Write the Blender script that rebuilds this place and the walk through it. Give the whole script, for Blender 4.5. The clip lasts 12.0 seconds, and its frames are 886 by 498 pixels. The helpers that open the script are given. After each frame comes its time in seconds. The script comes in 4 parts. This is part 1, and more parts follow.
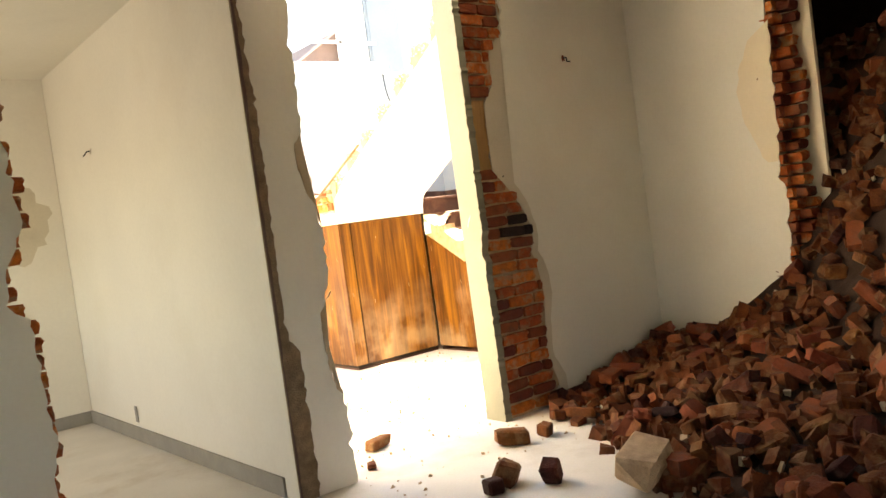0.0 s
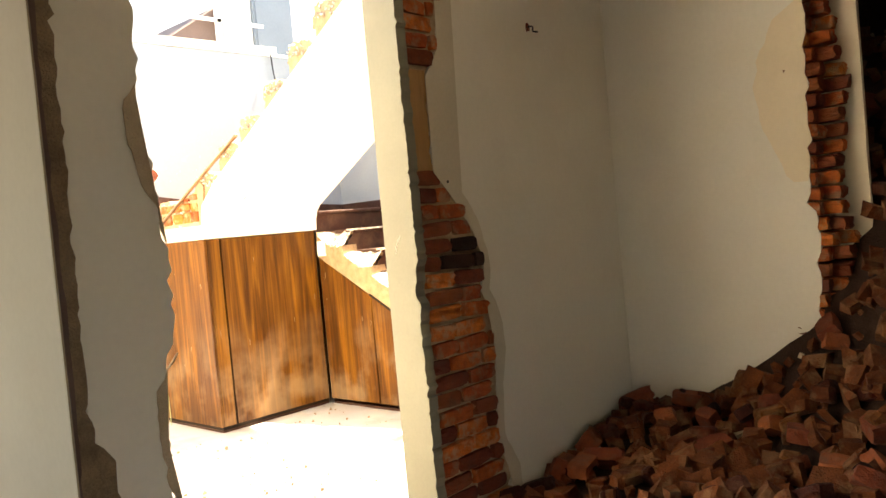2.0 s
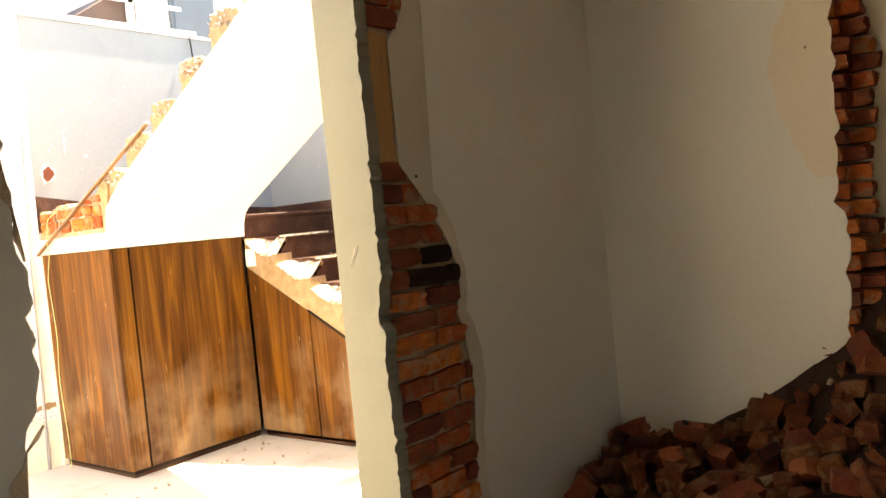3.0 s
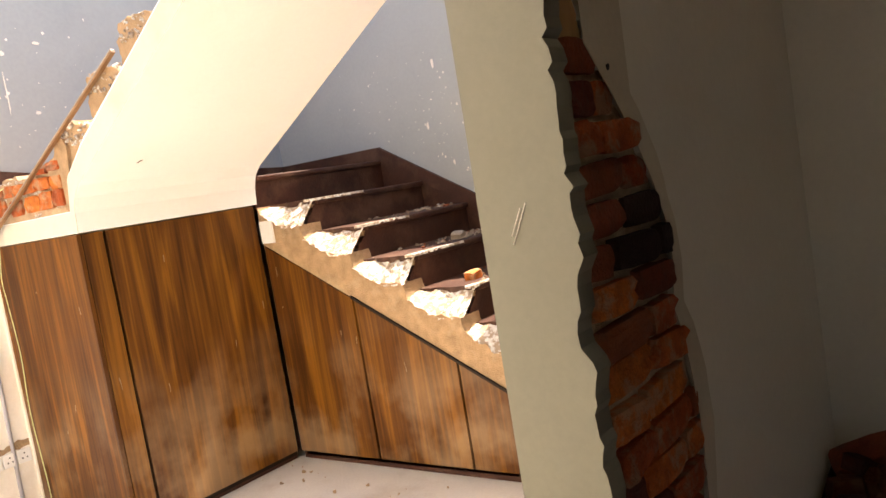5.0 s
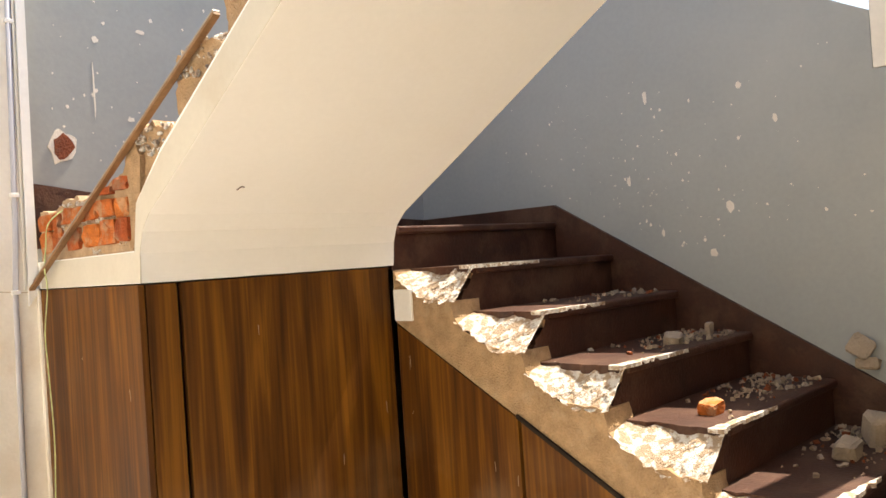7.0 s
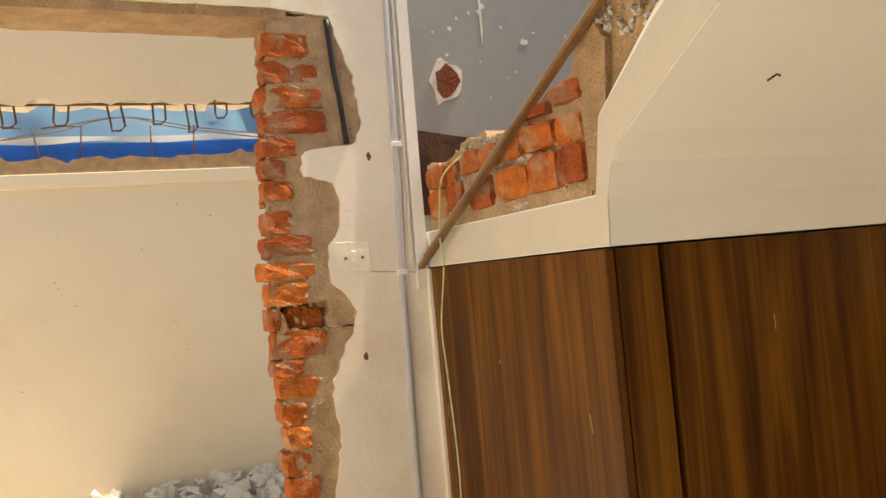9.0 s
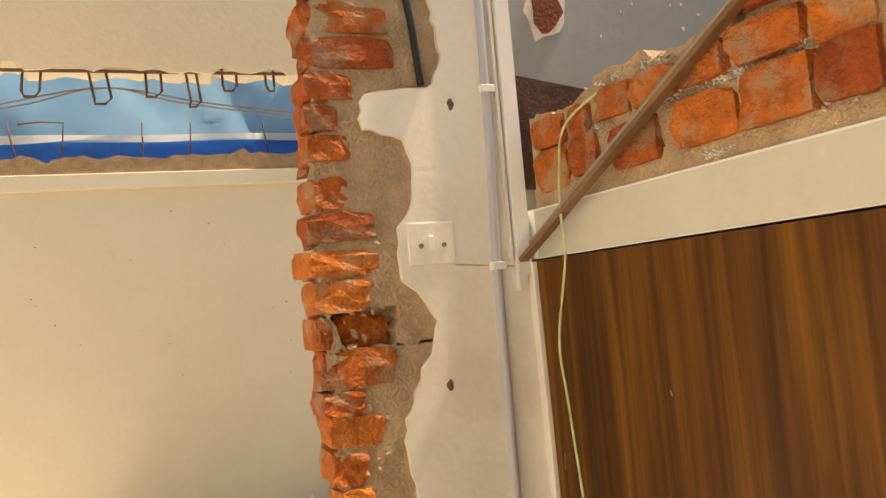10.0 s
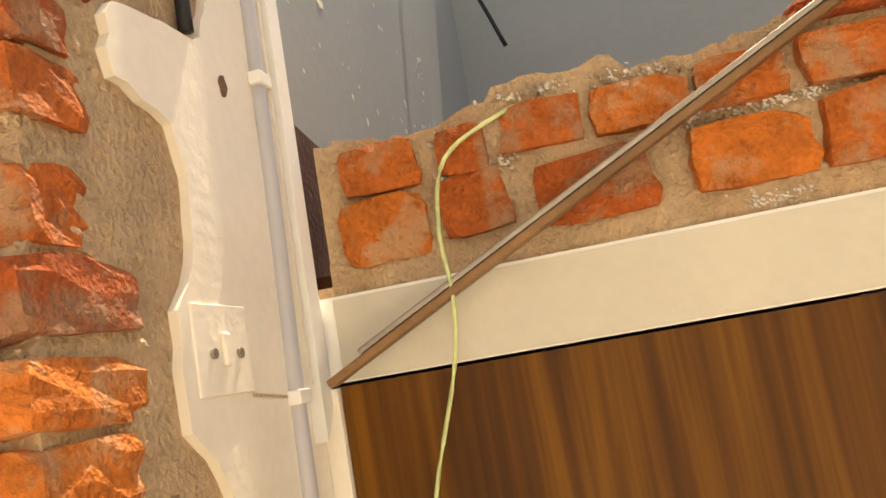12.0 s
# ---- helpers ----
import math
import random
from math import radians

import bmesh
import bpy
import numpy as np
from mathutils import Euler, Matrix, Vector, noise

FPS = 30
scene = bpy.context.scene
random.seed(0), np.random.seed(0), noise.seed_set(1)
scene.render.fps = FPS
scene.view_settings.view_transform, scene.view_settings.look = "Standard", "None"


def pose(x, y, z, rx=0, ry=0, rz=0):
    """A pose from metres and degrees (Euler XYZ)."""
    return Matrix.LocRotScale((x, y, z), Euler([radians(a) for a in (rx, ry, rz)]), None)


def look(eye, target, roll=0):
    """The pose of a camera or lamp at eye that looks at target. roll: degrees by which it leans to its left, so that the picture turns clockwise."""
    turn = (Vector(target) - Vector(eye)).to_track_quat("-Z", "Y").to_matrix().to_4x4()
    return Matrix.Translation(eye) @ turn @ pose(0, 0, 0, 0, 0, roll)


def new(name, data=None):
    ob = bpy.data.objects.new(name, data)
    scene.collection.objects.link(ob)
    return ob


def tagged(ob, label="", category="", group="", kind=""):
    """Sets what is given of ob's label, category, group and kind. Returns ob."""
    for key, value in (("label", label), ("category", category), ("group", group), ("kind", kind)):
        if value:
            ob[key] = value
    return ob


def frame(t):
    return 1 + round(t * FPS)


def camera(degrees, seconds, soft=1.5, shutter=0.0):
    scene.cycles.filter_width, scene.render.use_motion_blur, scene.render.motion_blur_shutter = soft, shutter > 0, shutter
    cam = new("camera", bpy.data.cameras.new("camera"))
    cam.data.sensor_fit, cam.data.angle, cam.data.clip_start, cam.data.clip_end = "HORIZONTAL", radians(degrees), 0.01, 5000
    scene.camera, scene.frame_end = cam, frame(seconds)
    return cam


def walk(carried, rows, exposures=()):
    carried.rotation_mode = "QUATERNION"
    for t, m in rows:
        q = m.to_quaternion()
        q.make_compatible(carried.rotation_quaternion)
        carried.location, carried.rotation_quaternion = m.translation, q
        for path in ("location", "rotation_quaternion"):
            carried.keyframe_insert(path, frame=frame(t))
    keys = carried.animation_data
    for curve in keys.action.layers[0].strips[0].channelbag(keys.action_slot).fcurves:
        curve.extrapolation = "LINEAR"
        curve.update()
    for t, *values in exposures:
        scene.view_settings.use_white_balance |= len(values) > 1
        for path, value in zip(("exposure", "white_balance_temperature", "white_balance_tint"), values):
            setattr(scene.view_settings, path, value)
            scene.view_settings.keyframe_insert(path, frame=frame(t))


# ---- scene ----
cam = camera(58.0, 12.0)
PATH = [
    (0, (0.983, 0.148, 1.403), (2.22, 1.718, 1.322), -7.7),
    (0.5, (1.167, 0.471, 1.406), (2.388, 2.055, 1.372), -6.4),
    (1, (1.378, 0.745, 1.384), (2.562, 2.357, 1.38), -6.0),
    (1.5, (1.611, 1.154, 1.398), (2.858, 2.718, 1.382), -5.6),
    (2, (1.904, 1.581, 1.419), (3.369, 2.941, 1.357), -5.2),
    (2.5, (2.205, 1.926, 1.432), (3.737, 3.21, 1.374), -4.8),
    (4.5, (2.823, 3.079, 1.46), (4.532, 4.104, 1.286), -9.1),
    (5, (3.16, 3.414, 1.451), (4.742, 4.625, 1.273), -9.4),
    (5.5, (3.326, 3.705, 1.448), (4.935, 4.879, 1.266), -7.4),
    (6, (3.663, 4.024, 1.424), (5.211, 5.286, 1.346), -6.3),
    (6.5, (3.859, 4.285, 1.475), (5.364, 5.601, 1.544), -4.5),
    (7, (3.965, 4.499, 1.486), (5.386, 5.906, 1.507), -3.8),
    (7.5, (4.125, 4.647, 1.464), (5.201, 6.333, 1.49), -4.8),
    (9.5, (4.146, 6.012, 1.431), (4.964, 7.835, 1.506), -5.3),
    (10, (4.178, 6.346, 1.409), (5.027, 8.153, 1.526), -5.5),
    (10.5, (4.099, 6.735, 1.404), (5.19, 8.403, 1.568), -5.9),
    (11, (4.057, 7.078, 1.421), (5.545, 8.397, 1.629), -7.2),
    (11.5, (4.126, 7.277, 1.469), (5.907, 8.163, 1.677), -9.2),
    (12, (4.15, 7.423, 1.461), (6.085, 7.832, 1.758), -9.9),
]
from mathutils.geometry import tessellate_polygon

EXPOSURES = [(0.0, 3.6, 8700, 10), (1.2, 3.4, 8700, 10), (2.0, 3.1, 8600, 11), (2.7, 2.85, 8500, 12), (4.3, 2.2, 7900, 16), (5.2, 1.85, 7700, 18), (5.6, 1.85, 7600, 16), (6.0, 1.95, 7200, 13), (6.45, 1.45, 7300, 12), (7.0, 1.22, 7600, 12), (9.3, 0.6, 8800, 12), (11.3, 0.6, 9600, 12), (12.0, 0.95, 9300, 12)]
walk(cam, [(t, look(eye, target, roll)) for t, eye, target, roll in PATH], EXPOSURES)

# ---- light ----
SUN_ELEV, SUN_AZ = radians(64), radians(-6)          # azimuth from +x towards +y
world = bpy.data.worlds.new("sky_world")
scene.world = world
world.use_nodes = True
wn = world.node_tree
sky = wn.nodes.new("ShaderNodeTexSky")
sky.sky_type = "NISHITA"
sky.sun_disc = False
sky.sun_elevation = SUN_ELEV
sky.sun_rotation = radians(90) - SUN_AZ
wn.nodes["Background"].inputs["Strength"].default_value = 0.15
wn.links.new(sky.outputs[0], wn.nodes["Background"].inputs["Color"])
sun = new("sun", bpy.data.lights.new("sun", "SUN"))
sun.data.energy, sun.data.angle, sun.data.color = 5.0, radians(0.5), (1.0, 0.95, 0.86)
sd = Vector((math.cos(SUN_ELEV) * math.cos(SUN_AZ), math.cos(SUN_ELEV) * math.sin(SUN_AZ), math.sin(SUN_ELEV)))
sun.matrix_world = look(sd * 20, (0, 0, 0))


def window_light(name, m, w, h, watts, colour=(1.0, 0.97, 0.92)):
    la = bpy.data.lights.new(name, "AREA")
    la.shape, la.size, la.size_y, la.energy, la.color = "RECTANGLE", w, h, watts, colour
    ob = new(name, la)
    ob.matrix_world = m
    return ob


# daylight at the side room window; the rear lamp is an added fill
window_light("window_daylight", look((-1.25, 6.0, 1.7), (2.0, 6.0, 1.2)), 1.3, 1.3, 3.7)
window_light("window_daylight_rear", look((0.3, -2.25, 1.7), (1.2, 3, 1.2)), 1.3, 1.3, 0.3)


# ---- materials ----
def mat(name, base, rough=0.85, var=0.12, scale=3.0, fine=60.0, bump=0.15, stain=None, stain_amt=0.0, metal=0.0, stretch=(1, 1, 1), rnd=0.0, spec=0.35, edge=(0.52, 0.7)):
    m = bpy.data.materials.new(name)
    m.use_nodes = True
    t = m.node_tree
    N, L = t.nodes, t.links
    b = N["Principled BSDF"]
    b.inputs["Roughness"].default_value = rough
    b.inputs["Metallic"].default_value = metal
    b.inputs["Specular IOR Level"].default_value = spec
    geo = N.new("ShaderNodeNewGeometry")
    mp = N.new("ShaderNodeMapping")
    mp.inputs["Scale"].default_value = stretch
    L.new(geo.outputs["Position"], mp.inputs["Vector"])
    n1 = N.new("ShaderNodeTexNoise")
    n1.inputs["Scale"].default_value, n1.inputs["Detail"].default_value = scale, 6
    n2 = N.new("ShaderNodeTexNoise")
    n2.inputs["Scale"].default_value, n2.inputs["Detail"].default_value = fine, 4
    for n in (n1, n2):
        L.new(mp.outputs[0], n.inputs["Vector"])
    ramp = N.new("ShaderNodeValToRGB")
    dark = [c * (1 - var) for c in base]
    light = [min(1, c * (1 + var)) for c in base]
    ramp.color_ramp.elements[0].position, ramp.color_ramp.elements[1].position = 0.3, 0.7
    ramp.color_ramp.elements[0].color, ramp.color_ramp.elements[1].color = (*dark, 1), (*light, 1)
    mixv = N.new("ShaderNodeMath")
    mixv.operation = "MULTIPLY_ADD"
    mixv.inputs[1].default_value, mixv.inputs[2].default_value = 0.35, 0.0
    L.new(n2.outputs["Fac"], mixv.inputs[0])
    add = N.new("ShaderNodeMath")
    add.operation = "MULTIPLY_ADD"
    add.inputs[1].default_value = 0.65
    L.new(n1.outputs["Fac"], add.inputs[0])
    L.new(mixv.outputs[0], add.inputs[2])
    L.new(add.outputs[0], ramp.inputs["Fac"])
    col = ramp.outputs["Color"]
    if stain is not None:
        n3 = N.new("ShaderNodeTexNoise")
        n3.inputs["Scale"].default_value, n3.inputs["Detail"].default_value = scale * 0.55, 8
        n3.inputs["Roughness"].default_value = 0.65
        L.new(geo.outputs["Position"], n3.inputs["Vector"])
        r3 = N.new("ShaderNodeMapRange")
        r3.inputs["From Min"].default_value, r3.inputs["From Max"].default_value = edge
        r3.inputs["To Max"].default_value = stain_amt
        L.new(n3.outputs["Fac"], r3.inputs["Value"])
        mx = N.new("ShaderNodeMix")
        mx.data_type = "RGBA"
        L.new(r3.outputs[0], mx.inputs["Factor"])
        L.new(col, mx.inputs[6])
        mx.inputs[7].default_value = (*stain, 1)
        col = mx.outputs[2]
    if rnd:
        oi = N.new("ShaderNodeObjectInfo")
        hs = N.new("ShaderNodeHueSaturation")
        v = N.new("ShaderNodeMapRange")
        v.inputs["To Min"].default_value, v.inputs["To Max"].default_value = 1 - rnd, 1 + rnd
        L.new(oi.outputs["Random"], v.inputs["Value"])
        L.new(v.outputs[0], hs.inputs["Value"])
        h = N.new("ShaderNodeMapRange")
        h.inputs["To Min"].default_value, h.inputs["To Max"].default_value = 0.5 - rnd * 0.03, 0.5 + rnd * 0.02
        L.new(oi.outputs["Random"], h.inputs["Value"])
        L.new(h.outputs[0], hs.inputs["Hue"])
        L.new(col, hs.inputs["Color"])
        col = hs.outputs[0]
    L.new(col, b.inputs["Base Color"])
    if bump:
        bp = N.new("ShaderNodeBump")
        bp.inputs["Strength"].default_value, bp.inputs["Distance"].default_value = bump, 0.01
        L.new(n2.outputs["Fac"], bp.inputs["Height"])
        L.new(bp.outputs[0], b.inputs["Normal"])
    return m


def wood_mat(name, c1, c2, c3):
    m = bpy.data.materials.new(name)
    m.use_nodes = True
    t = m.node_tree
    N, L = t.nodes, t.links
    b = N["Principled BSDF"]
    b.inputs["Roughness"].default_value = 0.42
    geo = N.new("ShaderNodeNewGeometry")
    mp = N.new("ShaderNodeMapping")
    mp.inputs["Scale"].default_value = (8, 8, 0.6)
    oi = N.new("ShaderNodeObjectInfo")
    sh = N.new("ShaderNodeVectorMath")
    sh.operation = "ADD"
    L.new(geo.outputs["Position"], sh.inputs[0])
    L.new(oi.outputs["Random"], sh.inputs[1])
    L.new(sh.outputs[0], mp.inputs["Vector"])
    n1 = N.new("ShaderNodeTexNoise")
    n1.inputs["Scale"].default_value, n1.inputs["Detail"].default_value, n1.inputs["Distortion"].default_value = 1.2, 6, 1.1
    L.new(mp.outputs[0], n1.inputs["Vector"])
    mp2 = N.new("ShaderNodeMapping")
    mp2.inputs["Scale"].default_value = (75, 75, 1.4)
    L.new(sh.outputs[0], mp2.inputs["Vector"])
    n2 = N.new("ShaderNodeTexNoise")
    n2.inputs["Scale"].default_value, n2.inputs["Detail"].default_value = 1.0, 3
    L.new(mp2.outputs[0], n2.inputs["Vector"])
    r = N.new("ShaderNodeValToRGB")
    e = r.color_ramp.elements
    e[0].position, e[0].color = 0.3, (*c1, 1)
    e[1].position, e[1].color = 0.72, (*c3, 1)
    k = e.new(0.5)
    k.color = (*c2, 1)
    a = N.new("ShaderNodeMath")
    a.operation = "MULTIPLY_ADD"
    a.inputs[1].default_value = 0.55
    L.new(n2.outputs["Fac"], a.inputs[0])
    s = N.new("ShaderNodeMath")
    s.operation = "MULTIPLY_ADD"
    s.inputs[1].default_value, s.inputs[2].default_value = 1.1, -0.325
    L.new(n1.outputs["Fac"], s.inputs[0])
    L.new(s.outputs[0], a.inputs[2])
    L.new(a.outputs[0], r.inputs["Fac"])
    # plaster dust wiped over the lower half
    d = N.new("ShaderNodeTexNoise")
    d.inputs["Scale"].default_value, d.inputs["Detail"].default_value = 3.5, 9
    L.new(geo.outputs["Position"], d.inputs["Vector"])
    sx = N.new("ShaderNodeSeparateXYZ")
    L.new(geo.outputs["Position"], sx.inputs[0])
    hz = N.new("ShaderNodeMapRange")
    hz.inputs["From Min"].default_value, hz.inputs["From Max"].default_value = 0.85, 0.25
    hz.inputs["To Min"].default_value, hz.inputs["To Max"].default_value = 0.0, 0.3
    L.new(sx.outputs["Z"], hz.inputs["Value"])
    dr = N.new("ShaderNodeMapRange")
    dr.inputs["From Min"].default_value, dr.inputs["From Max"].default_value = 0.42, 0.62
    L.new(d.outputs["Fac"], dr.inputs["Value"])
    dm = N.new("ShaderNodeMath")
    dm.operation = "MULTIPLY"
    L.new(hz.outputs[0], dm.inputs[0])
    L.new(dr.outputs[0], dm.inputs[1])
    mx = N.new("ShaderNodeMix")
    mx.data_type = "RGBA"
    L.new(dm.outputs[0], mx.inputs["Factor"])
    L.new(r.outputs[0], mx.inputs[6])
    mx.inputs[7].default_value = (0.5, 0.36, 0.22, 1)
    L.new(mx.outputs[2], b.inputs["Base Color"])
    rr = N.new("ShaderNodeMapRange")
    b.inputs["Specular IOR Level"].default_value = 0.2
    rr.inputs["To Min"].default_value, rr.inputs["To Max"].default_value = 0.36, 0.6
    L.new(d.outputs["Fac"], rr.inputs["Value"])
    L.new(rr.outputs[0], b.inputs["Roughness"])
    return m


PLASTER = mat("white_plaster", (0.78, 0.745, 0.66), 0.85, 0.05, 1.2, 40, 0.08, (0.62, 0.55, 0.44), 0.25)
CREAM = mat("cream_plaster", (0.80, 0.70, 0.54), 0.85, 0.05, 1.5, 50, 0.08, (0.66, 0.52, 0.34), 0.3)
OFFWHITE = mat("offwhite_paint", (0.84, 0.785, 0.69), 0.7, 0.07, 4.0, 70, 0.12, (0.66, 0.53, 0.38), 0.45)
# Grey-white paint darkened: the reveal's dimness is put into its colour.
JAMBP = mat("shaded_jamb_paint", (0.235, 0.225, 0.17), 0.6, 0.08, 3.0, 70, 0.08, (0.21, 0.195, 0.145), 0.5)
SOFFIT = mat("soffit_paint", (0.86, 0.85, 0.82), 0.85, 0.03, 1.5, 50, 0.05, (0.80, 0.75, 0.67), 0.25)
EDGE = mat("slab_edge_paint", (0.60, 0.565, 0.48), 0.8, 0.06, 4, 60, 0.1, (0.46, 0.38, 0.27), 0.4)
GREY = mat("grey_wall_paint", (0.335, 0.355, 0.35), 0.6, 0.08, 1.3, 45, 0.06, (0.43, 0.44, 0.42), 0.5)
CHIP = mat("bare_plaster_chip", (0.75, 0.70, 0.62), 0.95, 0.1, 20, 120, 0.3)
BRICK = mat("fired_brick", (0.45, 0.113, 0.025), 0.95, 0.42, 24, 150, 0.9, (0.40, 0.24, 0.14), 0.8, rnd=0.28, edge=(0.49, 0.6))
BRICKDARK = mat("sooty_brick", (0.21, 0.055, 0.021), 0.92, 0.3, 14, 110, 0.7, (0.12, 0.07, 0.05), 0.7, rnd=0.3)
SOOT = mat("burnt_brick", (0.03, 0.012, 0.008), 0.95, 0.4, 14, 110, 0.7)
DAMP = mat("old_damp_plaster", (0.60, 0.54, 0.43), 0.9, 0.08, 3, 60, 0.15, (0.48, 0.40, 0.29), 0.4)
# Brick darkened beyond its own red: the heap's shade is put into the colour.
SHADEDBRICK = mat("shaded_heap_brick", (0.082, 0.020, 0.006), 0.95, 0.5, 14, 110, 0.8, (0.15, 0.08, 0.042), 0.6, rnd=0.8, edge=(0.5, 0.62))
MORTAR = mat("lime_mortar", (0.50, 0.355, 0.225), 0.97, 0.25, 18, 130, 1.0, (0.34, 0.21, 0.125), 0.6)
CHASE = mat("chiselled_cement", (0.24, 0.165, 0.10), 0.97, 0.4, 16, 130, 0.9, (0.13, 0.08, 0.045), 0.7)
RENDER = mat("rough_cement_render", (0.52, 0.405, 0.28), 0.97, 0.12, 12, 160, 0.8, (0.38, 0.30, 0.2), 0.5)
CONC = mat("broken_concrete", (0.42, 0.275, 0.155), 0.97, 0.3, 18, 130, 1.0, (0.55, 0.42, 0.28), 0.5)
# Lime of the broken edges; also used for painted sun on treads and masonry.
LIME = mat("lime_fracture_and_sun", (0.82, 0.79, 0.74), 0.95, 0.2, 60, 190, 1.0, (0.40, 0.27, 0.16), 0.85, edge=(0.45, 0.53))
STEP = mat("brown_oxide_step", (0.056, 0.019, 0.0095), 0.5, 0.4, 9, 90, 0.3, (0.15, 0.08, 0.048), 0.5, edge=(0.5, 0.66))
FLOOR = mat("dusty_floor", (0.66, 0.62, 0.57), 0.8, 0.1, 2.5, 70, 0.25, (0.42, 0.32, 0.23), 0.5)
SKIRT = mat("grey_skirting", (0.30, 0.28, 0.25), 0.7, 0.12, 6, 70, 0.1, (0.42, 0.37, 0.30), 0.4)
# Brick earth darkened so that the heap's shade is part of its colour.
DIMEARTH = mat("dim_brick_earth", (0.035, 0.017, 0.010), 0.98, 0.35, 9, 90, 0.9, (0.08, 0.045, 0.03), 0.6)
WOOD = wood_mat("walnut_laminate", (0.052, 0.0165, 0.003), (0.104, 0.037, 0.0048), (0.20, 0.080, 0.009))
# Near-black that puts the shade of the gaps into colour.
GAP = mat("gap_shade", (0.02, 0.012, 0.008), 0.9, 0.1, 5, 50, 0)
RAILWOOD = mat("worn_brown_rail_timber", (0.24, 0.13, 0.06), 0.6, 0.3, 6, 70, 0.4, (0.13, 0.065, 0.03), 0.6)
RAWWOOD = mat("raw_timber", (0.45, 0.25, 0.10), 0.75, 0.25, 5, 60, 0.4, (0.25, 0.12, 0.05), 0.5, stretch=(1, 1, 0.15))
RUST = mat("rusty_rebar", (0.17, 0.095, 0.06), 0.8, 0.3, 25, 140, 0.5, (0.34, 0.25, 0.18), 0.5, metal=0.2)
STEELWIRE = mat("dull_wire", (0.34, 0.30, 0.26), 0.45, 0.2, 25, 140, 0.1, metal=0.7)
TARP = mat("blue_tarpaulin", (0.20, 0.40, 0.58), 0.4, 0.16, 2.2, 260, 0.12, (0.30, 0.49, 0.64), 0.5, spec=0.4)
TARPHEM = mat("bright_blue_hem", (0.03, 0.25, 0.75), 0.4, 0.1, 4, 100, 0.1)
WHITE = mat("white_strip", (0.82, 0.81, 0.78), 0.6, 0.05, 4, 60, 0.05)
PVC = mat("grey_conduit", (0.46, 0.46, 0.50), 0.45, 0.05, 4, 60, 0.03)
BLACK = mat("black_cable", (0.015, 0.015, 0.018), 0.5, 0.2, 10, 90, 0.1)
GREENW = mat("green_yellow_wire", (0.55, 0.62, 0.30), 0.4, 0.25, 30, 60, 0.02)
LEAF = mat("mango_leaf", (0.06, 0.11, 0.025), 0.5, 0.35, 4, 40, 0.1, rnd=0.2)
BARK = mat("bark", (0.14, 0.10, 0.07), 0.9, 0.3, 12, 80, 0.6)
ROOFSLIT = mat("dark_roof_and_slit_shade", (0.12, 0.075, 0.06), 0.7, 0.2, 5, 60, 0.2)
HOUSE = mat("white_house_paint", (0.80, 0.78, 0.74), 0.8, 0.05, 1, 30, 0.05)
STONE = mat("plaster_lump", (0.36, 0.28, 0.20), 0.97, 0.18, 14, 120, 0.8, (0.42, 0.33, 0.25), 0.5)


# ---- builders ----
def link(name, bm, material, parent=None, label="", smooth=False):
    me = bpy.data.meshes.new(name)
    bm.to_mesh(me)
    bm.free()
    for m in material if isinstance(material, (list, tuple)) else [material]:
        me.materials.append(m)
    if smooth:
        me.shade_smooth()
    ob = new(name, me)
    if parent is not None:
        ob.parent = parent
    if label:
        ob["label"] = label
    return ob


part = link


def base(name, label, category, at=(0, 0, 0), group="", kind=""):
    ob = new(name)
    ob.location = at
    ob.empty_display_size = 0.1
    return tagged(ob, label, category, group, kind)


def add_box(bm, lo, hi, bevel=0.0):
    r = bmesh.ops.create_cube(bm, size=1.0)
    vs = r["verts"]
    for v in vs:
        v.co = Vector([(l + h) / 2 + c * (h - l) for l, h, c in zip(lo, hi, v.co)])
    if bevel:
        es = list({e for v in vs for e in v.link_edges})
        bmesh.ops.bevel(bm, geom=es, offset=bevel, segments=2, affect="EDGES", profile=0.5)
    return bm


def box(lo, hi, bevel=0.0):
    return add_box(bmesh.new(), lo, hi, bevel)


def jag(pts, step=0.04, amp=0.012, seed=0, closed=False, rough=()):
    """Break the named edges of an outline into small ragged steps; rough lists the edges by number."""
    rng = random.Random(seed)
    out = []
    n = len(pts)
    for i in range(n if closed else n - 1):
        a, b = Vector(pts[i]), Vector(pts[(i + 1) % n])
        out.append(tuple(a))
        if i in rough:
            k = max(1, int((b - a).length / step))
            d = (b - a).normalized()
            nrm = Vector((-d.y, d.x))
            for j in range(1, k):
                out.append(tuple(a.lerp(b, (j + rng.uniform(-0.3, 0.3)) / k) + nrm * rng.gauss(0, amp)))
    if not closed:
        out.append(tuple(pts[-1]))
    return out


